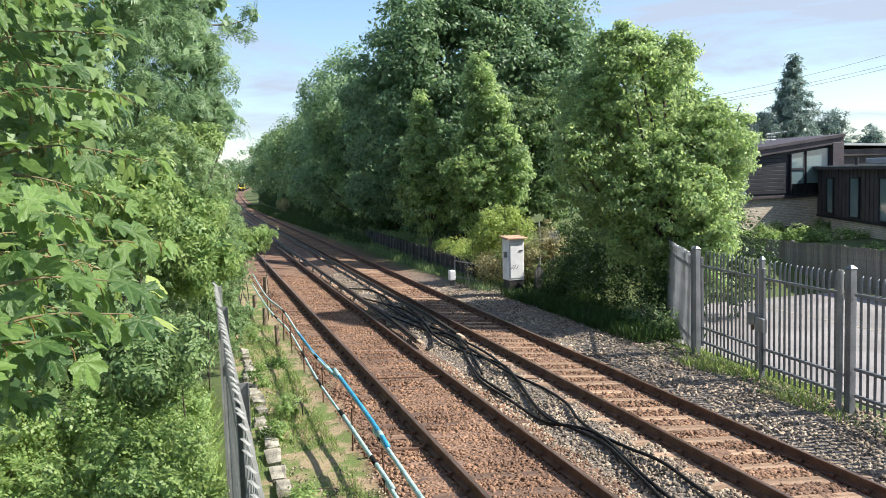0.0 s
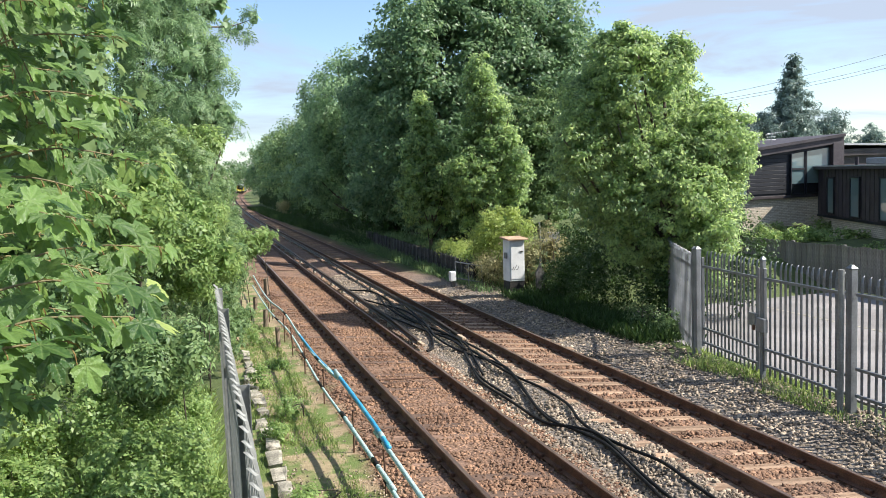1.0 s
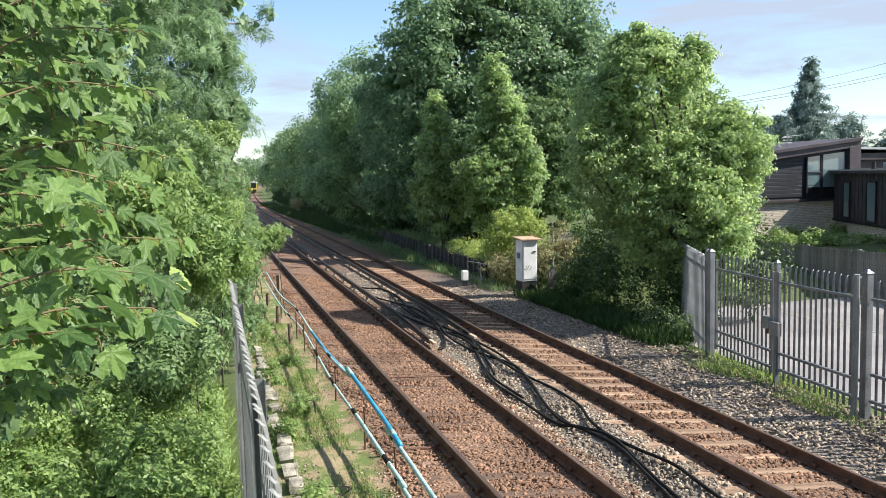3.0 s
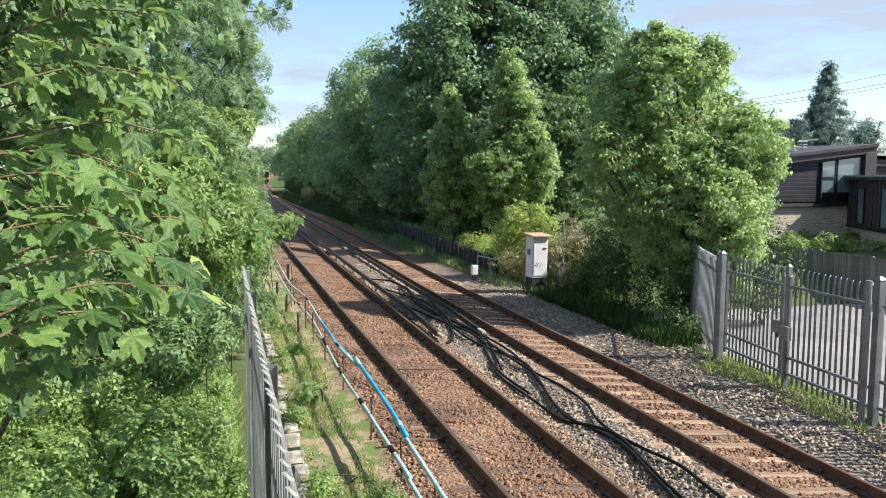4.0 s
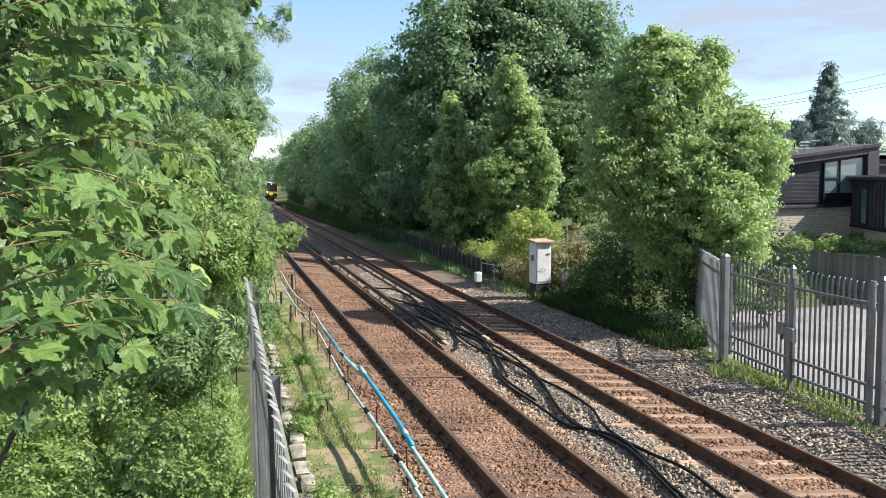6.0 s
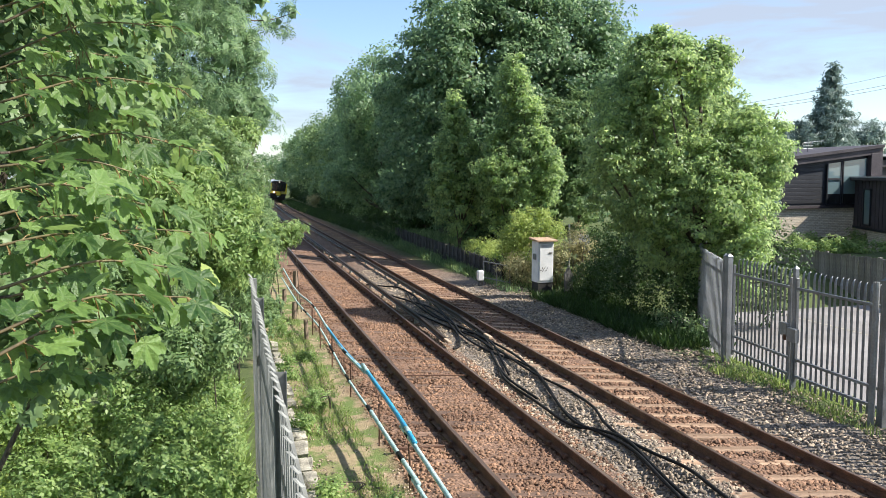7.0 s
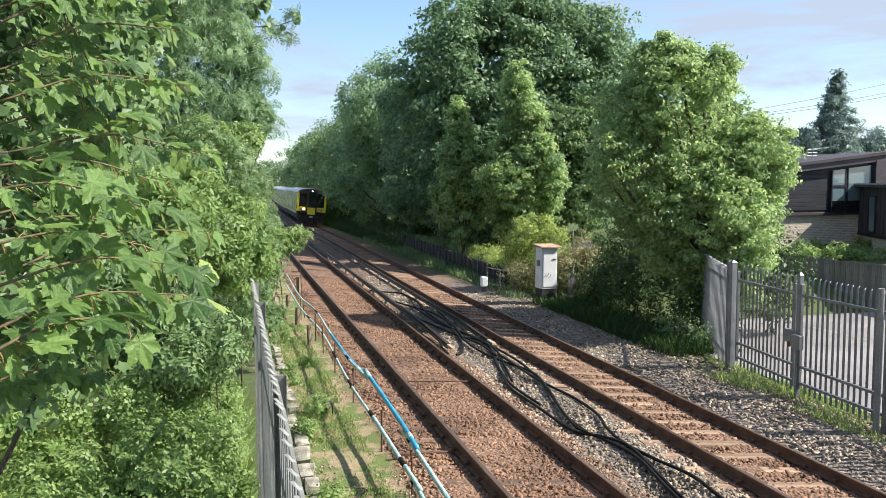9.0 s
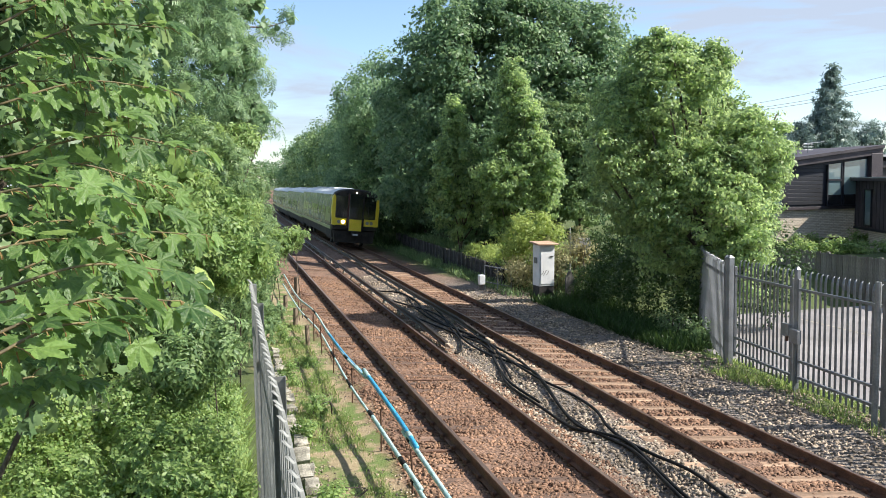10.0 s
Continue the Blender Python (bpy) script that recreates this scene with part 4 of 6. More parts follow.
def brickwork():
    m = surface("buff_brickwork", (0.6, 0.54, 0.47), (0.8, 0.74, 0.66), 0.9, 0, 1.2, 60, 0.2, 0.004, fine_mix=0.2)
    n, l = m.node_tree.nodes, m.node_tree.links
    b = n["Principled BSDF"]
    br, mp, co, mx = n.new("ShaderNodeTexBrick"), n.new("ShaderNodeMapping"), n.new("ShaderNodeTexCoord"), n.new("ShaderNodeMix")
    mp.inputs["Rotation"].default_value = (radians(90), 0, 0)
    l.new(co.outputs["Object"], mp.inputs["Vector"])
    l.new(mp.outputs["Vector"], br.inputs["Vector"])
    br.inputs["Scale"].default_value, br.inputs["Brick Width"].default_value, br.inputs["Row Height"].default_value = 1.0, 0.225, 0.085
    br.inputs["Mortar Size"].default_value = 0.010
    br.inputs["Color1"].default_value, br.inputs["Color2"].default_value, br.inputs["Mortar"].default_value = (0.56, 0.48, 0.38, 1), (0.74, 0.67, 0.57, 1), (0.36, 0.31, 0.26, 1)
    mx.data_type, mx.blend_type = "RGBA", "MULTIPLY"
    mx.inputs["Factor"].default_value = 0.35
    old = b.inputs["Base Color"].links[0].from_socket
    l.new(br.outputs["Color"], mx.inputs["A"])
    l.new(old, mx.inputs["B"])
    l.new(mx.outputs["Result"], b.inputs["Base Color"])
    return m


M_TARMAC, M_BRICK = tarmac(), brickwork()
M_FLASH = surface("pale_roof_metal", (0.4, 0.41, 0.43), (0.5, 0.51, 0.53), 0.5, 0.4, 2, 30, 0.1, 0.002)
road = part("road", boxed(7.95, 17.1, -20, 21.2, -0.75, -0.5), M_TARMAC)
tagged(road, "worn grey tarmac yard behind the gate", "road", kind="structure")
line_mark = part("road_line", boxed(12.9, 13.0, 2, 21, -0.4995, -0.494), M_CONC)
tagged(line_mark, "faded pale line painted on the tarmac", "road marking", kind="structure")

bf = thing("board_fence", "tall close-boarded silvered timber fence behind the yard", "fence")
board_meshes = []
for k in range(5):
    bm = boxed(-0.072, 0.072, -0.012, 0.012, 0, 1.42 + 0.025 * (k % 3), 0.003)
    for v in bm.verts:
        if v.co.z > 1:
            v.co.z += random.uniform(-0.012, 0.012)
    me = bpy.data.meshes.new("board")
    bm.to_mesh(me)
    bm.free()
    me.materials.append(M_BOARD)
    board_meshes.append(me)
y, k = 9.5, 0
while y < 27.6:
    b = new("board", board_meshes[random.randrange(5)])
    b.parent = bf
    b.matrix_world = pose(17.3 + (0.012 if k % 2 else -0.012), y, -0.52, random.uniform(-0.4, 0.4), 0, 90 + random.uniform(-3, 3))
    y, k = y + 0.132, k + 1
for z in (-0.2, 0.55):
    part("fence_rail", boxed(17.33, 17.38, 9.4, 27.7, z, z + 0.09, 0.004), M_BOARD, bf)
for y in np.arange(9.6, 28, 2.4):
    part("post", boxed(17.385, 17.48, y - 0.05, y + 0.05, -0.6, 0.95, 0.006), M_BOARD, bf)

HY = 35.0
house = thing("house", "modern house with buff brick below dark cladding and a mono-pitch roof", "house")
part("brick_wall", boxed(22.0, 28.75, HY, HY + 7, -0.6, 1.98), M_BRICK, house, "buff brick ground floor wall")
part("upper_wall", prism([(21.4, 2.0), (29.55, 2.0), (29.55, 4.86), (21.4, 3.95)], HY - 0.12, HY + 7.1), M_CLAD_B, house, "black boarded upper wall")
part("floor_band", boxed(21.38, 28.3, HY - 0.17, HY - 0.123, 1.9, 2.04, 0.005), M_CLAD, house)
part("roof", prism([(21.2, 4.02), (29.72, 4.97), (29.72, 5.12), (21.2, 4.17)], HY - 0.5, HY + 7.4), M_CLAD, house, "dark brown metal roof")
part("fascia", prism([(21.2, 3.72), (29.7, 4.66), (29.7, 5.0), (21.2, 4.06)], HY - 0.40, HY - 0.24), M_CLAD, house, "dark purple-brown fascia board")
part("side_cheek", boxed(29.0, 29.7, HY - 0.42, HY - 0.13, 2.0, 4.68, 0.01), M_CLAD, house)
for z in np.arange(2.15, 4.2, 0.2):
    part("cladding_board", boxed(23.9, 26.35, HY - 0.150, HY - 0.123, z, z + 0.185, 0.006), M_CLAD_B, house)


def window(x0, x1, z0, z1, y, parent, split=None, rail=None):
    w = part("window", boxed(x0, x1, y - 0.05, y - 0.02, z0, z1), M_GLASS, parent, "pale blue-green window glass in a dark frame")
    for a, b, c, d in ((x0 - 0.06, x0 + 0.01, z0 - 0.06, z1 + 0.06), (x1 - 0.01, x1 + 0.06, z0 - 0.06, z1 + 0.06), (x0 + 0.012, x1 - 0.012, z0 - 0.06, z0 + 0.01), (x0 + 0.012, x1 - 0.012, z1 - 0.01, z1 + 0.06)):
        part("frame", boxed(a, b, y - 0.09, y - 0.015, c, d, 0.004), M_CLAD_B, w)
    if split:
        part("mullion", boxed(split - 0.05, split + 0.05, y - 0.085, y - 0.055, z0 + 0.012, z1 - 0.012, 0.004), M_CLAD_B, w)
    if rail:
        part("transom", boxed(x0 + 0.012, split - 0.052, y - 0.085, y - 0.055, rail - 0.05, rail + 0.05, 0.004), M_CLAD_B, w)
    return w


def cut_window(x0, x1, z0, za, zb, y, parent):
    """A window whose head follows the roof."""
    w = part("window", prism([(x0, z0), (x1, z0), (x1, zb), (x0, za)], y - 0.05, y - 0.02), M_GLASS, parent, "tall pale window glass under the sloping roof")
    for a, b, t in ((x0 - 0.05, x0 + 0.01, za), (x1 - 0.01, x1 + 0.05, zb)):
        part("frame", boxed(a, b, y - 0.09, y - 0.015, z0 - 0.05, t, 0.004), M_CLAD_B, w)
    part("sill", boxed(x0 + 0.012, x1 - 0.012, y - 0.1, y - 0.015, z0 - 0.06, z0 + 0.01, 0.004), M_CLAD_B, w)
    return w


cut_window(26.55, 27.35, 2.1, 4.14, 4.24, HY - 0.15, house)
cut_window(27.5, 28.9, 2.1, 4.26, 4.42, HY - 0.15, house)
part("transom", boxed(26.56, 27.34, HY - 0.25, HY - 0.205, 3.32, 3.42, 0.004), M_CLAD_B, house)
part("blind", boxed(26.6, 27.32, HY - 0.208, HY - 0.203, 2.72, 4.1), M_GLASS, house)
part("dark_lower_pane", boxed(26.56, 28.88, HY - 0.214, HY - 0.209, 2.1, 2.62), M_BLACKGLASS, house, "dark lower window strip")
window(23.0, 23.85, 2.15, 3.75, HY - 0.15, house)
window(26.4, 27.9, -0.3, 0.36, HY, house)

annex = thing("annex", "dark clad single-storey annex with a flat roof over a brick base", "house", at=pose(28.4, 34.75, 0, 0, 0, -113))
part("brick_base", boxed(0, 14, -0.1, 4.5, -0.6, 0.93), M_BRICK, annex)
part("upper_wall", boxed(-0.05, 14, -0.16, 4.5, 0.95, 3.3), M_CLAD, annex)
part("flat_roof", boxed(-0.35, 14.2, -0.45, 4.8, 3.3, 3.48, 0.01), M_CLAD, annex)
part("roof_edge", boxed(-0.36, 14.2, -0.46, -0.452, 3.44, 3.5), M_FLASH, annex, "pale metal roof edge")
part("band", boxed(-0.07, 14, -0.2, -0.163, 0.88, 1.0, 0.004), M_CLAD_B, annex)
x = 0.1
while x < 13.8:
    part("standing_seam", boxed(x, x + 0.03, -0.185, -0.163, 1.0, 3.29), M_CLAD, annex)
    x += 0.45
window(1.5, 2.3, 1.15, 2.85, -0.17, annex)
window(4.4, 5.4, 1.1, 2.9, -0.17, annex)
window(7.6, 9.4, 1.1, 2.9, -0.17, annex)
part("roof_light", boxed(3.0, 7.5, 1.0, 3.6, 3.5, 3.8, 0.03), M_FLASH, annex, "low pale roof light")
part("vent_pipe", tube([(2.2, 0.9, 3.48), (2.2, 0.9, 3.85)], 0.09, 10), M_CLAD, annex)

rear = thing("rear_house", "brown clad block with a pale roof behind the house", "house")
part("wall", boxed(30.5, 42, 40, 46, -0.6, 4.4), M_CLAD, rear)
part("roof", prism([(30.2, 4.75), (42.3, 4.42), (42.3, 4.55), (30.2, 4.88)], 39.6, 46.4), M_FLASH, rear)
part("roof_band", boxed(30.4, 42.1, 39.8, 39.95, 4.0, 4.4), M_CLAD, rear)

aerial = thing("tv_aerial", "white television aerial on a thin mast above the roof", "aerial", at=pose(26.7, 36.5, 3.95))
part("mast", tube([(0, 0, -0.3), (0, 0, 1.5)], 0.022, 6), M_GALV, aerial)
part("boom", tube([(-0.25, 0, 1.32), (1.0, 0, 1.42)], 0.018, 6), M_WHITE, aerial)
for k in range(8):
    part("element", tube([(-0.1 + k * 0.14, -0.12, 1.34 + k * 0.011), (-0.1 + k * 0.14, 0.12, 1.34 + k * 0.011)], 0.012, 4), M_WHITE, aerial)
for z in (1.0, 1.15, 1.3):
    part("reflector", tube([(-0.3, 0, z), (0.3, 0, z)], 0.016, 4), M_WHITE, aerial)
lamp_pole = part("vent_pole", tube([(0, 0, -0.3), (0, 0, 2.4)], 0.05, 8), M_GALV)
lamp_pole.matrix_world = pose(22.6, 33.6, -0.55)
tagged(lamp_pole, "grey steel pole before the brick house", "pole")
for a, b, sag in (((32, 60, 8.4), (75, 60, 17.6), 0.9), ((32, 60, 8.3), (75, 60, 16.3), 1.0), ((32, 60, 8.2), (75, 60, 16.0), 1.1)):
    pts = [np.array(a) * (1 - t) + np.array(b) * t - np.array((0, 0, 4 * sag * t * (1 - t))) for t in np.linspace(0, 1, 14)]
    w = part("overhead_wire", tube(pts, 0.016, 4), M_DARKPOST)
    tagged(w, "thin dark overhead wire against the sky", "wire", "overhead wires")

# ---- the near sycamore, whose boughs hang before the camera ----
def broad_leaf(seed):
    """A five-lobed leaf, toothed, a little folded along its veins; the stalk joins at the origin."""
    r = random.Random(seed)
    lobes = ((90, 1.0), (43, 0.86), (137, 0.86), (-4, 0.55), (184, 0.55))
    ring = []
    for a in range(-86, 268, 6):
        rad = 0.16
        for la, ln in lobes:
            d = abs((a - la + 180) % 360 - 180)
            rad = max(rad, ln * max(0.0, 1 - (d / 34.0) ** 1.25 * 0.62) if d < 40 else 0)
        rad = max(rad, 0.56 if -14 < a < 194 else 0.24)
        rad *= 1 + (0.05 if (a // 6) % 2 else -0.04) + r.uniform(-0.02, 0.02)
        ring.append((radians(a), rad))
    bm = bmesh.new()
    mid = bm.verts.new((0, 0, 0))
    cup, bend_y = r.uniform(0.05, 0.16), r.uniform(0.12, 0.30)

    def at(a, q):
        x, y = q * math.cos(a), q * math.sin(a)
        fold = min(abs(a - radians(la)) for la, _ in lobes)
        return (x, y, 0.10 * min(fold, 0.45) * q * 1.6 - bend_y * max(y, 0) ** 2 * 0.8 - cup * x * x)

    inner = [bm.verts.new(at(a, q * 0.55)) for a, q in ring]
    outer = [bm.verts.new(at(a, q)) for a, q in ring]
    for i in range(len(ring) - 1):
        bm.faces.new((mid, inner[i], inner[i + 1]))
        bm.faces.new((inner[i], outer[i], outer[i + 1], inner[i + 1]))
    me = bpy.data.meshes.new("leaf")
    bm.normal_update()
    bm.to_mesh(me)
    bm.free()
    me.polygons.foreach_set("use_smooth", [True] * len(me.polygons))
    me.materials.append(L_NEAR)
    return me


LEAF_MESHES = [broad_leaf(s) for s in range(7)]
stalk_bm = tube([(0, 0, 0), (0, 0.5, -0.05), (0, 1.0, -0.2)], 0.014, 5)
STALK = bpy.data.meshes.new("stalk")
stalk_bm.to_mesh(STALK)
stalk_bm.free()
STALK.materials.append(M_STALK)
# a leaf in yellower green, the sun's glow through it painted as colour
LIME_LEAF = broad_leaf(3)
LIME_LEAF.materials[0] = L_LIME
boughs = []


def bough(start, tip, nodes, size, seed):
    r = random.Random(seed)
    t = thing("sycamore_bough", "leafy sycamore bough with broad sunlit green leaves", "branch", "near sycamore boughs", at=pose(*start))
    a, b = Vector((0, 0, 0)), Vector(tip) - Vector(start)
    mid = (a + b) / 2 + Vector((0, 0, 0.10 * b.length))
    line = [Vector(p) for p in curve_through([a, mid, b], 6)]
    part("twig", tube(line, np.linspace(0.0048, 0.0018, len(line)), 6), M_TWIG, t, soft=True)
    root = Vector((-4.22, 2.9, start[2] - 0.12)) - Vector(start)
    part("limb", tube([root, root * 0.5 + Vector((0, 0, 0.05)), a], [0.012, 0.008, 0.0048], 6), M_BARK, t, soft=True)
    view = Vector((0.45, -0.75, 0.0))
    for k in range(nodes + 1):
        f = 0.12 + 0.88 * k / nodes
        i = min(int(f * (len(line) - 1)), len(line) - 2)
        p = line[i].lerp(line[i + 1], f * (len(line) - 1) - i)
        along = (line[i + 1] - line[i]).normalized()
        for s in ((-1, 1) if k < nodes else (-1, 0, 1)):
            side = along.cross(Vector((0, 0, 1))).normalized()
            twist = r.uniform(-1, 1)
            out = (along * (0.55 if s else 1.4) + s * (side * math.cos(twist) + Vector((0, 0, 1)) * math.sin(twist)) + Vector((0, 0, r.uniform(-0.5, 0.1)))).normalized()
            ln = r.uniform(0.35, 0.85) * size
            up = (Vector((0.25, -0.15, 0.85)) + view * r.uniform(-0.1, 0.75) + Vector((r.gauss(0, 0.25), r.gauss(0, 0.25), r.gauss(0, 0.2))))
            tipward = (out + Vector((r.gauss(0, 0.3), r.gauss(0, 0.3), -0.45 + r.gauss(0, 0.25))))
            up = (up - up.project(tipward)).normalized()
            y = tipward.normalized()
            x = y.cross(up)
            end = p + out * ln
            sc = size * r.uniform(0.55, 1.15)
            m = Matrix((x, y, up)).transposed().to_4x4()
            # the tip leaf of two boughs takes this painted glow
            young = seed in (48, 49) and k == nodes and s == 0
            lf = new("leaf", LIME_LEAF if young else LEAF_MESHES[r.randrange(7)])
            if young:
                lf["label"] = "yellow-green tip leaf, its sunlit glow put into the colour"
            lf.parent = t
            lf.matrix_local = Matrix.Translation(end) @ m @ Matrix.Diagonal((sc, sc, sc, 1))
            st = new("stalk", STALK)
            st.parent = t
            yy = (end - p).normalized()
            xx = yy.cross(Vector((0, 0, 1))).normalized()
            st.matrix_local = Matrix.Translation(p) @ Matrix((xx, yy, xx.cross(yy))).transposed().to_4x4() @ Matrix.Diagonal((0.12, ln, 0.12, 1))
    boughs.append((t, start, seed))
    return t


BOUGHS = (
    ((-3.86, 3.08, 4.11), (-3.32, 3.25, 4.26), 6, 0.10), ((-3.93, 3.25, 4.29), (-3.41, 3.32, 4.37), 6, 0.10),
    ((-3.83, 2.9, 3.94), (-3.30, 3.08, 4.02), 6, 0.10), ((-3.81, 2.91, 3.78), (-3.20, 3.2, 3.79), 6, 0.105),
    ((-3.82, 2.7, 3.73), (-3.33, 2.89, 3.67), 6, 0.10), ((-3.78, 2.5, 3.59), (-3.29, 2.69, 3.59), 5, 0.105),
    ((-3.77, 2.4, 3.51), (-3.37, 2.48, 3.49), 5, 0.105), ((-3.71, 2.22, 3.66), (-3.38, 2.18, 3.64), 4, 0.10),
    ((-3.71, 2.2, 3.42), (-3.25, 2.38, 3.44), 4, 0.11), ((-3.68, 1.98, 3.34), (-3.25, 2.17, 3.39), 4, 0.115),
    ((-3.65, 1.88, 3.31), (-3.38, 2.05, 3.36), 3, 0.115), ((-3.99, 3.28, 3.87), (-3.45, 3.58, 3.94), 6, 0.105),
    ((-4.02, 3.56, 4.11), (-3.53, 3.74, 4.2), 6, 0.105), ((-3.79, 3.34, 4.5), (-3.51, 3.47, 3.78), 6, 0.10),
    ((-3.72, 3.14, 4.5), (-3.63, 3.35, 3.97), 5, 0.10), ((-3.81, 2.43, 3.12), (-3.54, 2.5, 3.13), 4, 0.10),
    ((-3.81, 2.79, 3.4), (-3.20, 3.09, 3.50), 6, 0.105), ((-3.8, 2.88, 4.19), (-3.30, 3.22, 4.42), 6, 0.10),
    ((-3.95, 3.5, 3.75), (-3.60, 3.6, 3.70), 5, 0.105), ((-3.95, 3.3, 3.5), (-3.52, 3.4, 3.52), 5, 0.105),
    ((-3.85, 3.0, 3.3), (-3.50, 3.1, 3.28), 5, 0.10), ((-3.95, 3.4, 4.05), (-3.58, 3.5, 4.05), 5, 0.10),
)
sapling = tagged(part("sycamore_sapling", tube(curve_through([(-4.3, 2.95, -0.6), (-4.25, 2.92, 2.0), (-4.22, 2.9, 4.9)], 5), np.linspace(0.07, 0.02, 11), 10), M_BARK, soft=True), "slim grey-brown sycamore trunk beside the fence", "tree")
for n, (a, b, k, s) in enumerate(BOUGHS):
    bough(a, b, k + 5, s * 0.74, 40 + n)
# takes the darker hedge leaf, to paint shade into the gaps between boughs
tree("sycamore", "dense green sycamore behind the hanging boughs", (-6.2, 7.4, -0.45),
     [(-4.45, 6.2, 4.4, 0.75, 0.8, 1.4), (-5.0, 6.6, 3.6, 0.9, 0.9, 1.6), (-4.4, 5.9, 5.8, 0.8, 0.9, 1.0), (-5.4, 6.0, 5.4, 1.0, 1.0, 1.4), (-4.5, 6.3, 2.9, 0.6, 0.7, 0.7)], 11000, 0.11, LOBED, L_HAW, 0.3, 36, 0.05, 8, lumps=5)

# ---- trees beyond the line ----
tree("sycamore", "tall dark green broadleaf tree with a wide domed crown", (13.5, 46, 0.5),
     [(13.5, 46, 8.4, 5.8, 4.5, 6.2), (8.8, 45, 6.4, 3.9, 4, 5.0), (18.2, 45, 7.2, 3.8, 4, 5.0), (10.6, 43.5, 10.0, 3.8, 3.2, 3.8), (16.0, 44, 10.4, 3.7, 3.2, 3.6), (13.5, 42.5, 4.0, 5.5, 3, 3.5), (13.3, 44, 12.4, 3.0, 2.6, 2.0)],
     92000, 0.25, OVAL, L_BIG, 0.78, 60, 0.45, 18, flat=0.6, lumps=13)
tree("ash_tree", "tall grey-green tree with a feathery crown beside the bank", (10.0, 62, 0.6),
     [(8.6, 62, 8.6, 3.2, 3.5, 4.6), (11.5, 60, 7.5, 3.6, 3.5, 5.0), (7.2, 64, 5.5, 2.8, 3, 4.4)], 24000, 0.24, OVAL, L_ASH, 0.8, 80, 0.35, 16)
tree("young_sycamore", "slim young sycamore with a pointed sunlit crown", (7.9, 37.6, 0.3),
     [(7.6, 37.5, 5.4, 0.55, 0.6, 2.0), (7.7, 37.4, 3.9, 1.05, 1.1, 2.0), (7.9, 37.3, 2.4, 1.5, 1.3, 1.9)], 22000, 0.16, OVAL, L_SYC, 0.30, 60, 0.09, 12, flat=0.5, lumps=9)
tree("young_sycamore", "young sycamore with a broad column of sunlit leaves", (10.4, 36.6, 0.3),
     [(10.3, 36.0, 6.6, 0.9, 1.0, 2.2), (10.4, 35.8, 4.6, 1.55, 1.4, 2.2), (10.0, 35.6, 2.7, 2.0, 1.6, 2.2), (10.9, 35.2, 3.4, 1.1, 1.3, 2.4)], 46000, 0.16, OVAL, L_SYC, 0.34, 60, 0.12, 16, flat=0.5, lumps=9)
for x, y, h, w in ((9.7, 40.8, 6.6, 1.8), (9.5, 45, 7.4, 2.0), (9.4, 50, 8.0, 2.2), (9.7, 55.5, 9.0, 2.4), (10.0, 61, 9.5, 2.4)):
    tree("elder_tree", "dense dark green tree crowding above the board wall", (x, y, 0.3),
         [(x, y, h * 0.62, w * 0.9, w, h * 0.36), (x - 0.5, y - 0.6, h * 0.3, w * 0.85, w, h * 0.26), (x + 0.6, y + 1, h * 0.45, w, w, h * 0.36)], 12000, 0.21, OVAL, L_BIG, 0.45, 50, 0.09, 8, group="trees above the wall", lumps=8, flat=0.5)
tree("field_maple", "wide leafy sycamore with yellow-green sunlit foliage by the fence", (9.7, 19.8, -0.5),
     [(8.87, 20.16, 5.41, 1.62, 1.55, 1.98), (10.58, 19.62, 3.97, 1.26, 1.45, 1.71), (7.7, 20.34, 3.79, 1.44, 1.55, 2.16), (9.5, 19.08, 2.53, 1.98, 1.45, 1.89), (9.75, 18.4, 1.35, 0.9, 1.0, 1.2), (11.35, 19.8, 3.25, 0.81, 1.03, 1.44), (9.4, 22.4, 4.0, 1.6, 1.0, 2.2), (11.2, 22.0, 4.6, 1.4, 1.1, 2.0), (8.51, 19.98, 6.94, 0.72, 0.83, 0.72), (9.68, 19.8, 6.49, 0.63, 0.72, 0.72), (10.85, 19.8, 4.87, 0.5, 0.62, 0.72)],
     135000, 0.108, OVAL, L_SYC, 0.27, 46, 0.18, 22, flat=0.45, lumps=11, deep=0.4)
tree("sycamore", "leafy green sycamore between the dome and the fence tree", (14.8, 38.5, 0.2),
     [(14.0, 39, 4.8, 2.1, 2.2, 2.7), (16.8, 39.5, 5.4, 2.3, 2.2, 3.1), (13.8, 38.5, 2.4, 2.3, 1.8, 2.4)], 38000, 0.18, OVAL, L_HAW, 0.42, 60, 0.2, 16, flat=0.5, lumps=9)
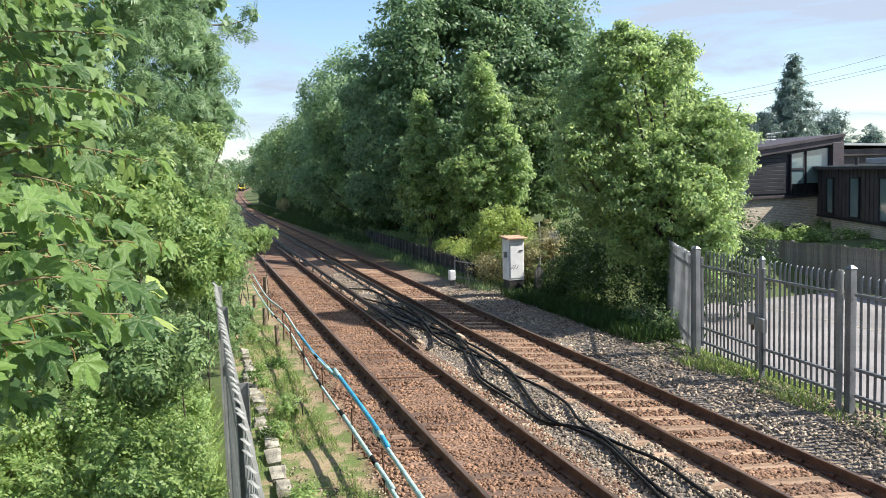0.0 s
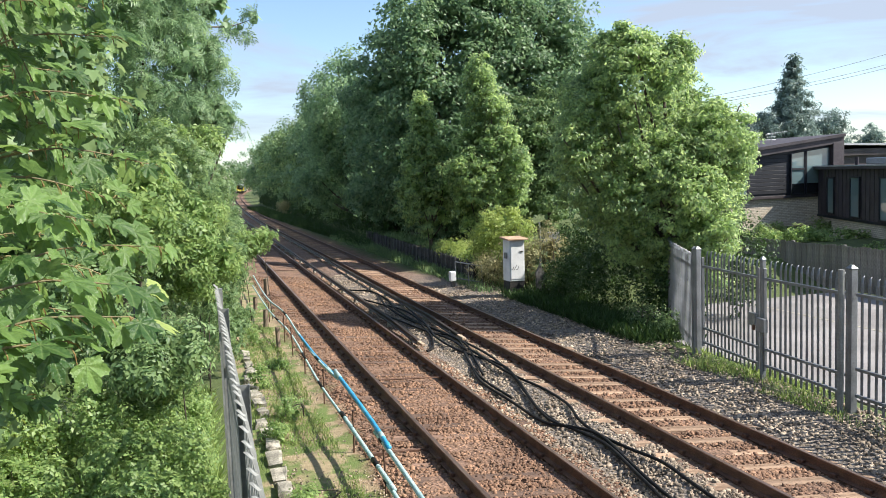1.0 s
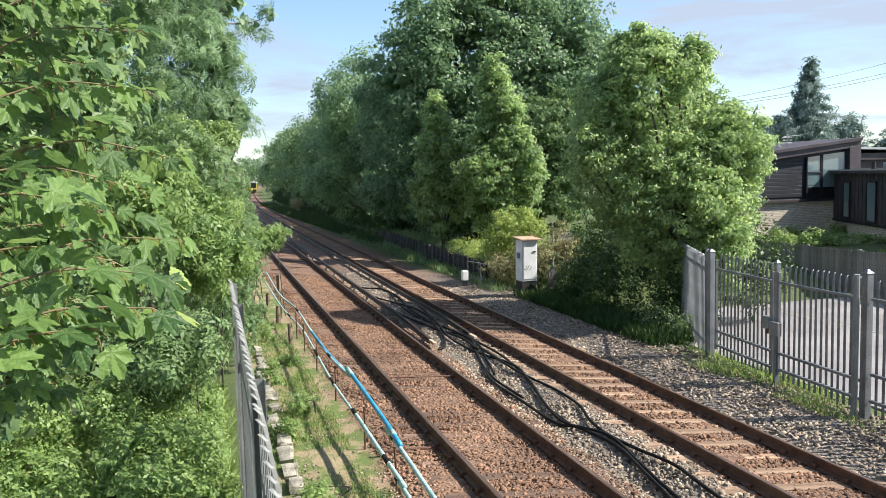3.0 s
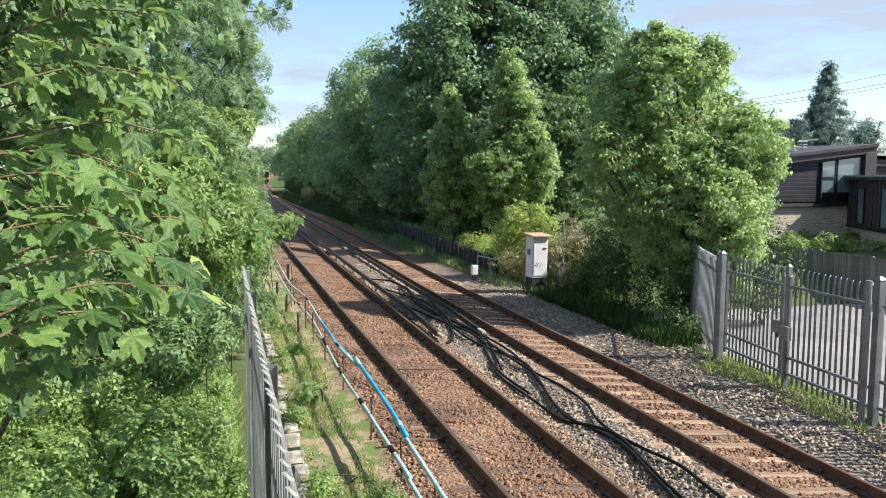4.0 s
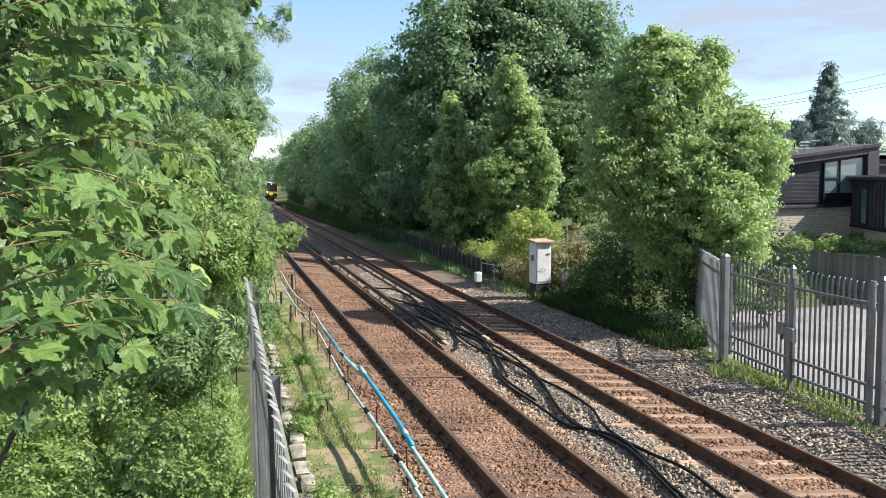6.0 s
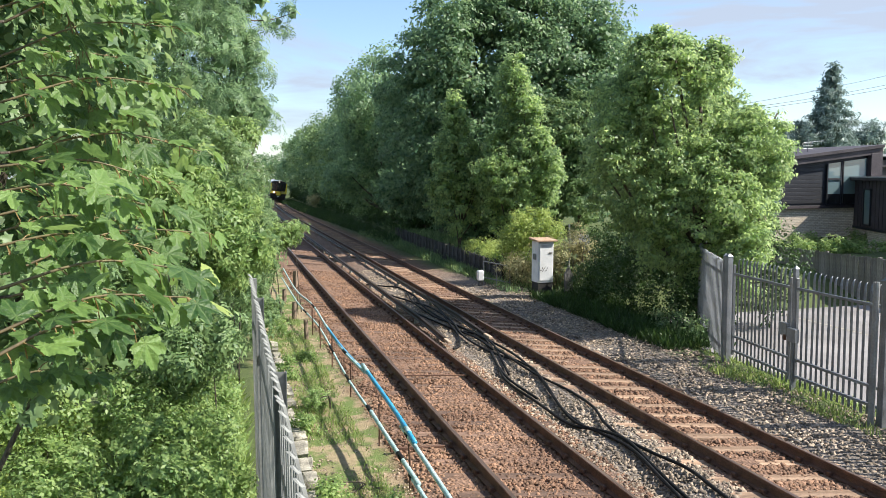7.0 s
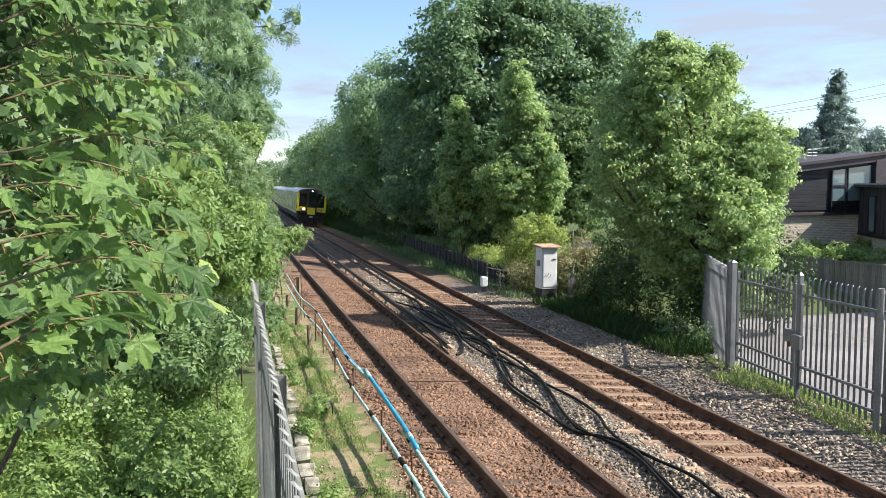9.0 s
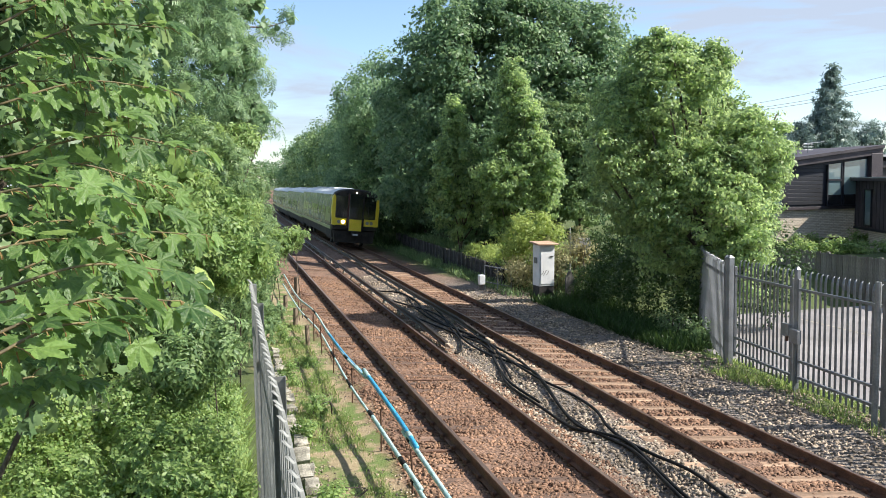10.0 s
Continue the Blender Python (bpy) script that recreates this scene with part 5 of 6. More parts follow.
# the belt of trees along the curve
for k, (y, u, h, w) in enumerate(((68, 10.6, 11.5, 3.6), (76, 10.0, 12.5, 4.2), (85, 10.4, 12.0, 4.4), (95, 10.2, 12.5, 4.5), (107, 10.2, 12.5, 4.8), (121, 10.5, 12.5, 4.4), (140, 10.6, 13.0, 4.8), (164, 10.8, 13.0, 5.4), (196, 11.4, 14.0, 6.0), (240, 12, 14.0, 7.5), (300, 13, 15.0, 10))):
    x = u + bend(y)
    tree("woodland_tree", "broadleaf tree in the green belt beside the line", (x + 1, y, 0.8),
         [(x, y, h * 0.60, w * 0.8, w, h * 0.38), (x - w * 0.42, y - 1, h * 0.36, w * 0.6, w * 0.8, h * 0.34), (x + w * 0.6, y + 2, h * 0.6, w * 0.8, w, h * 0.40)],
         int(12500 - 30 * y) if y < 200 else 4500, 0.20 + 0.0013 * y, OVAL, L_BIG if k % 2 else L_HAW, 0.8 + 0.004 * y, 60, 0.28, 8, group="trees along the curve", lumps=5)
for k, y in enumerate(np.arange(50, 176, 5.5)):
    y = float(y)
    s = 0.75 + 0.35 * ((k * 7) % 5) / 4 + 0.006 * y
    x = 8.3 + bend(y) + 0.005 * y
    z0 = float(dip(y))
    # L_SHADE paints the belt's shade on all bushes but two
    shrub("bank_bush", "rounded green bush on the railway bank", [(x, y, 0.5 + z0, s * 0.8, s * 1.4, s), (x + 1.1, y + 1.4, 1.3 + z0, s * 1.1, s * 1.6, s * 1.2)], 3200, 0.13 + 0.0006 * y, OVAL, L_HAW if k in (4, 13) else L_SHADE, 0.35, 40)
x = 9.3 + bend(96)
tree("young_sycamore", "bright sunlit young tree standing before the dark belt", (x, 96, 0.3), [(x, 96, 3.4, 2.0, 2.0, 2.4), (x - 0.9, 95, 2.2, 1.5, 1.5, 1.8), (x + 0.4, 95.5, 4.8, 1.1, 1.2, 1.4)], 7000, 0.24, OVAL, L_SYC, 0.5, 40, 0.12, 8, lumps=7)
shrub("straw_bush", "dry straw-coloured bush beside the line", [(7.7 + bend(110), 110, 0.3, 0.8, 2.4, 0.9)], 1800, 0.2, NARROW, L_DRY, 0.4, 30)
for x, y, h in ((-14, 420, 15), (2, 440, 15), (16, 455, 16), (30, 470, 17), (44, 480, 17), (-30, 400, 15)):
    tree("woodland_tree", "distant tree where the line curves out of sight", (x, y, -0.4), [(x, y, h * 0.55, 9, 8, h * 0.45), (x + 5, y + 3, h * 0.4, 7, 6, h * 0.4)], 2600, 0.9, OVAL, L_BIG, 2.0, 40, 0.4, 4, group="distant trees")
# unseen trees added behind the belt to keep sun off the far line
for k in range(14):
    y = 50 + 8.5 * k
    x = 15 + bend(y)
    tree("woodland_tree", "hidden tree added deep in the belt to block the sun", (x, y, 0.8), [(x, y, 6.0, 3.6, 5.0, 5.5), (x + 3, y + 3, 6.5, 3.6, 4.5, 5.5)], 1700, 0.46, OVAL, L_BIG, 1.0, 40, 0.3, 3, group="trees along the curve", lumps=4)
# plants round the cabinet
shrub("climber_mound", "bright yellow-green mound of climbing leaves by the cabinet", [(8.4, 29.4, 1.75, 0.9, 0.7, 0.75), (7.8, 29.7, 1.25, 0.6, 0.6, 0.55), (9.1, 29.2, 1.3, 0.7, 0.6, 0.75), (8.3, 30.0, 0.9, 0.9, 0.6, 0.7)], 6500, 0.10, OVAL, L_LIME, 0.3, 40)
shrub("dry_bramble", "tangled straw-brown bramble stems behind the cabinet", [(8.6, 27.6, 0.5, 1.0, 0.8, 0.9), (7.7, 28.6, 0.2, 0.8, 0.7, 0.7), (9.4, 27.2, 0.9, 0.6, 0.6, 0.9)], 4200, 0.13, NARROW, L_DRY, 0.28, 30, stems=40)
shrub("dry_bramble", "pale green and straw weeds on the bank top", [(7.9, 31.5, 0.5, 0.7, 1.5, 0.45), (8.2, 34.5, 0.5, 0.7, 1.6, 0.4)], 2800, 0.13, NARROW, L_LIME, 0.25, 30)
# shade below the crown is put into the hedge's leaf colour
shrub("hedge", "hedge under the sycamore, the shade painted into its dark leaves", [(8.9, 22.8, 0.5, 1.0, 1.5, 1.1), (9.8, 21.4, 0.8, 1.3, 1.3, 1.4), (9.3, 19.2, 0.4, 0.9, 1.0, 1.0), (8.7, 24.2, 0.2, 0.8, 1.2, 0.7), (11.0, 18.9, 1.0, 1.2, 0.9, 1.4), (10.2, 25.2, 0.9, 1.3, 1.2, 1.3), (11.7, 23.8, 1.1, 1.2, 1.2, 1.5), (12.6, 26.8, 1.1, 1.8, 1.4, 1.8), (10.9, 27.6, 0.9, 1.0, 0.9, 1.2)], 34000, 0.085, OVAL, L_SHADE, 0.3, 50, "hedge")
shrub("hedge", "green ivy and weeds at the foot of the fence corner", [(8.3, 17.6, -0.25, 0.35, 0.6, 0.35), (8.1, 18.6, -0.2, 0.35, 0.7, 0.4)], 2000, 0.075, OVAL, L_HAW, 0.2, 40, "hedge")
shrub("garden_shrubs", "loose green shrubs against the brick wall", lumpy([(x, 33.2 + 0.3 * (k % 2), -0.2, 0.9, 0.7, 0.75 + 0.12 * (k % 3)) for k, x in enumerate(np.arange(18.6, 28.6, 1.25))], 4), 15000, 0.11, OVAL, L_BRAM, 0.28, 50, "shrub", stems=12)
shrub("privet_hedge", "leafy sunlit green hedge before the brick house", lumpy([(18.6, 29.0, 0.1, 0.9, 1.0, 0.9), (20.2, 29.2, 0.1, 1.2, 0.9, 0.85), (22.2, 29.0, 0.05, 1.4, 0.9, 0.85), (24.3, 29.2, 0.0, 1.4, 0.9, 0.8), (26.4, 29.0, 0.0, 1.4, 0.9, 0.75), (20.0, 26.0, -0.2, 1.2, 1.6, 0.75), (20.6, 22.6, -0.2, 1.2, 1.8, 0.75), (22.4, 25.4, -0.25, 1.3, 1.6, 0.7), (23.6, 22.4, -0.3, 1.4, 1.6, 0.7)], 5), 26000, 0.12, OVAL, L_BRAM, 0.3, 50, "hedge")
# far behind the house
con = thing("conifer", "tall dark blue-green conifer behind the house", "tree")
cb = [(48.1, 60, 12.1, 0.45, 0.5, 0.9), (48.1, 60, 10.9, 0.95, 0.9, 1.1), (48.0, 60, 9.5, 1.5, 1.4, 1.2), (48.1, 60, 8.0, 2.0, 1.9, 1.3), (48.0, 60, 6.4, 2.4, 2.3, 1.4), (48.0, 60, 4.6, 2.7, 2.5, 1.5)]
foliage("crown", cb, 14000, 0.34, NARROW, L_CON, con, 0.5, 45, flat=0.5)
part("trunk", tube([(48, 60, -0.6), (48, 60, 6), (48, 60, 12.3)], [0.4, 0.25, 0.04], 8), M_BARK, con)
for x, y, z, w, h, c, lab in ((44.6, 60, 5.6, 1.7, 3.0, L_CON, "dark bluish garden tree behind the house"), (53.6, 62, 5.4, 2.0, 3.2, L_CON, "drooping bluish garden tree behind the house"), (51.2, 64, 5.0, 1.6, 2.2, L_CON, "dark garden tree behind the house"), (58.6, 62, 4.4, 1.6, 2.2, L_CON, "flat-branched cedar behind the house"), (39.5, 60, 4.6, 2.4, 2.6, L_CON, "dark bluish garden tree behind the house")):
    tree("garden_tree", lab, (x, y, -0.5), [(x, y, z, w, w, h), (x + 0.6, y, z + h * 0.35, w * 0.6, w * 0.6, h * 0.55)], 4500, 0.26, NARROW, c, 0.5, 45, 0.2, 8)

# ---- this side of the line ----
tree("ash_tree", "tall ash with fine feathery sunlit leaflets", (-4.6, 21, -0.4),
     [(-3.5, 21, 8.6, 1.6, 1.9, 2.4), (-4.9, 20, 6.6, 2.0, 2.0, 2.6), (-3.3, 20.6, 5.7, 1.2, 1.6, 1.9), (-5.8, 19, 9.0, 2.2, 2.2, 2.8), (-3.9, 19.6, 10.8, 1.6, 1.8, 1.6), (-6.9, 18, 6.2, 2.0, 1.9, 3.0), (-2.5, 21.4, 8.3, 0.6, 0.8, 0.7), (-2.6, 21, 6.6, 0.6, 0.8, 0.7), (-2.5, 21.5, 5.2, 0.7, 0.9, 0.8)],
     15500, 0.30, PINNATE, L_ASH, 0.4, 26, 0.09, 6, flat=0.85, lumps=7)
ash_bough = shrub("ash_branch", "thin ash bough reaching out over the line", [(-1.9, 23.0, 7.95, 0.35, 0.5, 0.25), (-1.45, 23.5, 7.9, 0.4, 0.5, 0.25), (-1.05, 23.4, 8.2, 0.3, 0.4, 0.2)], 110, 0.28, PINNATE, L_ASH, 0.15, 12, stems=0, category="branch")
part("limb", tube(curve_through([(-4.3, 20.9, 7.4), (-2.6, 22.3, 7.75), (-1.7, 23.2, 7.95), (-0.95, 23.45, 8.25)], 5), np.linspace(0.035, 0.006, 16), 6), M_BARK, ash_bough, soft=True)
shrub("hawthorn", "tall hawthorn hedge leaning to the line", lumpy([(-3.0, 15.2, 2.2, 1.0, 1.5, 1.3), (-2.85, 18.5, 2.0, 0.85, 1.5, 1.3), (-2.6, 21.2, 1.2, 0.75, 1.4, 1.0), (-2.45, 23.4, 0.9, 0.5, 1.2, 0.6), (-3.7, 15.0, 3.6, 1.2, 1.4, 1.1), (-2.65, 20.6, 0.4, 0.5, 1.6, 0.8), (-3.9, 19, 3.4, 1.0, 1.5, 1.1), (-4.4, 13.4, 2.2, 1.2, 1.3, 1.8), (-2.5, 17.6, 0.7, 0.55, 1.4, 0.9)], 4),
      17500, 0.115, SPRIG, L_HAW, 0.22, 28, "hedge", stems=6)
shrub("hawthorn", "dense lineside hawthorn with small sunlit leaves", lumpy([(-2.6, 24.5, 3.2, 0.65, 1.3, 1.1), (-2.45, 25.0, 2.2, 0.75, 1.4, 0.9), (-2.7, 23.5, 4.6, 0.7, 1.3, 0.8), (-2.5, 28.0, 3.2, 0.75, 1.6, 1.3), (-2.3, 28.0, 1.6, 0.7, 1.6, 1.2), (-2.1, 24.2, 1.7, 0.6, 1.0, 0.7), (-2.4, 28.5, 2.7, 0.7, 1.6, 0.8), (-2.0, 26.0, 2.3, 0.6, 1.2, 0.7), (-2.35, 32.0, 2.2, 0.7, 2.0, 1.0), (-2.3, 32.0, 0.8, 0.7, 2.0, 1.2)], 5),
      22000, 0.105, SPRIG, L_HAW, 0.22, 28, "hedge", stems=10)
shrub("elder", "elder with broad green leaf sprays in the hedge", lumpy([(-3.05, 13.4, 2.6, 0.7, 0.8, 0.9), (-2.95, 16.6, 2.9, 0.6, 0.9, 0.7), (-4.1, 12.2, 3.2, 0.9, 0.9, 1.0), (-3.2, 17.2, 4.3, 0.7, 0.9, 0.6)], 4), 6500, 0.17, ELDER, L_BRAM, 0.2, 22, "bush", stems=4)
shrub("hawthorn", "leafy hawthorn spray over the rails", [(-1.75, 23.2, 2.05, 0.45, 0.7, 0.45), (-1.3, 23.4, 2.12, 0.34, 0.4, 0.26), (-1.0, 23.5, 2.25, 0.24, 0.25, 0.12)], 1500, 0.13, SPRIG, L_BRAM, 0.2, 22, "hedge", stems=3)
shrub("bramble", "sunlit bramble thicket below the hedge", lumpy([(-4.2, 9.4, 0.5, 0.9, 1.2, 0.8), (-5.2, 8.6, 0.3, 1.0, 1.1, 0.8), (-3.6, 11.0, 0.8, 0.6, 1.2, 0.9), (-6.4, 8.2, 0.4, 1.1, 1.1, 0.9), (-3.45, 7.6, 0.2, 0.45, 0.9, 0.6), (-4.5, 7.2, 0.0, 0.8, 0.8, 0.5), (-4.6, 9.6, 1.1, 0.8, 0.7, 0.6), (-5.5, 9.4, 1.3, 0.8, 0.8, 0.8), (-3.35, 9.0, 0.8, 0.35, 0.8, 0.5), (-3.2, 6.6, 0.0, 0.25, 1.2, 0.45), (-3.15, 8.6, 0.2, 0.22, 1.4, 0.5), (-3.2, 11.2, 0.3, 0.25, 1.5, 0.6)], 4), 26000, 0.085, TRIPLE, L_BRAM, 0.18, 30, "bramble", stems=22)
shrub("nettles", "fine leafy weeds mixed into the bramble", lumpy([(-4.8, 8.0, 0.4, 1.2, 1.0, 0.7), (-3.8, 8.4, 0.5, 0.6, 1.0, 0.6), (-3.5, 6.6, 0.0, 0.4, 0.7, 0.45)], 4), 6000, 0.13, SPRIG, L_BRAM, 0.16, 24, "weeds", stems=8)
shrub("elder_bush", "dark elder bush with leafy shoots by the fence", lumpy([(-3.6, 10.4, 1.6, 0.55, 1.0, 0.7), (-4.6, 10.8, 2.1, 0.9, 1.1, 0.9), (-5.8, 10.2, 1.9, 1.1, 1.1, 1.2)], 4), 7500, 0.16, ELDER, L_HAW, 0.2, 20, "bush", stems=6)
shrub("tall_weeds", "bright yellow-green feathery weeds before the bramble", lumpy([(-5.5, 8.0, 0.5, 0.5, 0.5, 0.8), (-4.95, 8.5, 0.3, 0.5, 0.6, 0.7), (-5.3, 9.2, 0.8, 0.6, 0.6, 0.8), (-4.5, 8.2, 0.0, 0.5, 0.5, 0.4)], 4), 5200, 0.10, SPRIG, L_LIME, 0.14, 22, "weeds", stems=6)
shrub("autumn_shoot", "yellowing bramble shoot at the fence foot", [(-3.25, 6.0, 0.5, 0.2, 0.35, 0.4)], 260, 0.10, TRIPLE, L_LIME, 0.12, 14, "bramble", stems=5)
tree("ash_tree", "green tree standing close behind the hedge", (-6.6, 14, -0.5),
     [(-5.8, 13.5, 4.2, 1.5, 1.4, 1.8), (-7.4, 12.5, 3.4, 1.6, 1.5, 2.2), (-6.6, 12.6, 6.4, 1.8, 1.6, 2.0), (-5.4, 14.4, 7.6, 1.5, 1.5, 1.8), (-8.6, 11.5, 5.6, 1.6, 1.6, 2.6), (-8.0, 10.8, 1.6, 1.8, 1.4, 1.8)], 9500, 0.24, SPRIG, L_HAW, 0.36, 26, 0.16, 12)
for y, u, h, w in ((31, -5.0, 7.5, 2.6), (40, -5.2, 8.0, 2.8), (54, -5.4, 8.0, 3.2), (72, -5.6, 8.6, 3.4), (95, -5.8, 9.0, 3.8), (130, -6.4, 10.0, 4.5), (180, -6.8, 10.0, 5.0), (250, -7.5, 11.0, 6.0)):
    x = u + bend(y)
    tree("woodland_tree", "broadleaf tree behind the lineside hedge", (x - 0.6, y, -0.4),
         [(x, y, h * 0.55, w * 0.75, w, h * 0.42), (x - w * 0.8, y + 1, h * 0.6, w, w, h * 0.4), (x + 0.2, y - 1.5, h * 0.25, w * 0.7, w * 0.8, h * 0.25)], 3600, 0.22 + 0.0016 * y, OVAL, L_HAW, 0.8 + 0.004 * y, 60, 0.22, 8, group="trees behind the hedge")


weed_spots = ((-1.98, 9.6), (-1.7, 13.4), (-2.0, 15.6), (-1.45, 17.2), (-2.0, 12.2), (-1.75, 20.0), (-1.35, 8.9), (-1.85, 21.8))
for k, (x, y) in enumerate(weed_spots):
    h = 0.16 + 0.08 * (k % 3)
    shrub("weed_clump", "low green weeds growing through the path", [(x, y, -0.2 + h * 0.5, 0.22, 0.3, h)], 260, 0.09, SPRIG if k % 2 else TRIPLE, L_BRAM, 0.1, 16, "weeds", stems=2, floor=-0.2)


def grass(name, label, area, count, size, material=None, density=None):
    x = rng.uniform(area[0], area[1], count)
    y = rng.uniform(area[2], area[3], count)
    if density:
        k = np.sin(x * 2.3 + 1.3 * np.sin(y * 0.9)) * np.cos(y * 1.1 + x) + rng.normal(0, 0.3, count)
        x, y = x[k > density], y[k > density]
    p = np.stack([x, y, ground_z(x, y) - 0.01], -1)
    n = len(p)
    up = unit(np.stack([rng.normal(0, 0.35, n), rng.normal(0, 0.35, n), np.ones(n)], -1))
    side = unit(np.cross(up, rng.normal(0, 1, (n, 3))))
    out = np.cross(side, up)
    t, f = BLADE
    s = (size * rng.uniform(0.4, 1.3, n))[:, None, None]
    wide = 1.0 if size < 0.2 else 0.7
    v = p[:, None] + s * (wide * 1.6 * t[None, :, :1] * side[:, None] + t[None, :, 1:2] * up[:, None] + t[None, :, 2:] * out[:, None] * rng.uniform(0.2, 2.2, (n, 1, 1)))
    faces = (f[None] + (np.arange(n) * 4)[:, None, None]).reshape(-1, 3)
    return tagged(link(name, raw_mesh(name, v.reshape(-1, 3), faces), material or L_GRASS), label, "grass", kind="stuff")


grass("grass", "patchy green grass and weeds on the trodden path", (-2.4, -1.2, 6, 26), 30000, 0.085, density=0.15)
stones("gravel", M_STONE_G, 4500, (-2.1, -0.85, 6.0, 24), 0.011, "pale loose gravel on the trodden path")
grass("grass", "tall sunlit grass under the bramble thicket", (-5.4, -3.05, 6.8, 9.4), 20000, 0.32)
grass("grass", "long grass at the foot of the tall fence", (-3.4, -2.93, 7.0, 15.5), 6000, 0.3)
grass("grass", "grass tufts along the foot of the gate", (6.75, 7.9, 8.5, 17), 7000, 0.16, density=0.1)
# this grass carries the hedge's shade in its blade colour
grass("grass", "long grass at the hedge's edge, shade painted into its colour", (7.0, 8.9, 17, 26), 12000, 0.3, L_SHADE)
# the trees' shade over this strip is painted in the blades' dark colour
grass("grass", "rough grass along the foot of the bank, darkened to stand for shade", (6.9, 9.4, 50, 150), 30000, 0.42, L_SHADE)
grass("grass", "rough grass along the bank top and below the wall", (6.6, 9.5, 27, 60), 16000, 0.3, L_HAW, density=-0.3)

# ---- the train ----
M_SIDE = surface("pale_grey_green_train_paint", (0.17, 0.20, 0.13), (0.24, 0.27, 0.19), 0.25, 0.0, 0.6, 12, 0.0, fine_mix=0.08)
M_GREEN = surface("olive_green_train_paint", (0.16, 0.21, 0.06), (0.24, 0.29, 0.09), 0.3, 0.0, 0.6, 12, 0.0, fine_mix=0.08)
M_YELLOW = surface("warning_yellow_paint", (0.78, 0.60, 0.03), (0.85, 0.66, 0.05), 0.35, 0, 2, 20, 0.0, fine_mix=0.08)
M_ROOF = surface("grey_white_roof_paint", (0.5, 0.52, 0.54), (0.62, 0.64, 0.66), 0.5, 0, 1, 10, 0.0, fine_mix=0.15)
M_UNDER = surface("dark_underframe_grime", (0.02, 0.018, 0.016), (0.05, 0.043, 0.036), 0.8, 0.2, 3, 30, 0.3)
M_DOOR = surface("dark_grey_train_door", (0.12, 0.13, 0.14), (0.16, 0.17, 0.18), 0.35, 0, 1, 10, 0.0)
M_MAROON = surface("dark_red_pillar_paint", (0.05, 0.012, 0.01), (0.08, 0.02, 0.016), 0.5, 0, 2, 20, 0.0, fine_mix=0.1)
M_LAMP = glowing("lit_headlamp", (1.0, 0.80, 0.5), 6.0)
M_LENS = glassy("lamp_lens", (0.3, 0.3, 0.28), 0.1)
CAR_LEN, HALF = 20.2, 1.4
BODY = [(-1.33, 1.0), (1.33, 1.0), (1.40, 1.45), (1.40, 2.35), (1.36, 3.08), (-1.36, 3.08), (-1.40, 2.35), (-1.40, 1.45)]
ROOF = [(-1.36, 3.085), (1.36, 3.085), (1.26, 3.25), (0.98, 3.40), (0.5, 3.49), (0.0, 3.52), (-0.5, 3.49), (-0.98, 3.40), (-1.26, 3.25)]


def wheelset():
    bm = bmesh.new()
    for x in (-0.75, 0.75):
        bmesh.ops.create_cone(bm, cap_ends=True, segments=20, radius1=0.42, radius2=0.42, depth=0.12, matrix=Matrix.Translation((x, 0, 0.42)) @ Matrix.Rotation(radians(90), 4, "Y"))
        bmesh.ops.create_cone(bm, cap_ends=True, segments=20, radius1=0.45, radius2=0.45, depth=0.03, matrix=Matrix.Translation((x * 0.9, 0, 0.42)) @ Matrix.Rotation(radians(90), 4, "Y"))
    bmesh.ops.create_cone(bm, cap_ends=True, segments=10, radius1=0.08, radius2=0.08, depth=1.5, matrix=Matrix.Translation((0, 0, 0.42)) @ Matrix.Rotation(radians(90), 4, "Y"))
    return bm


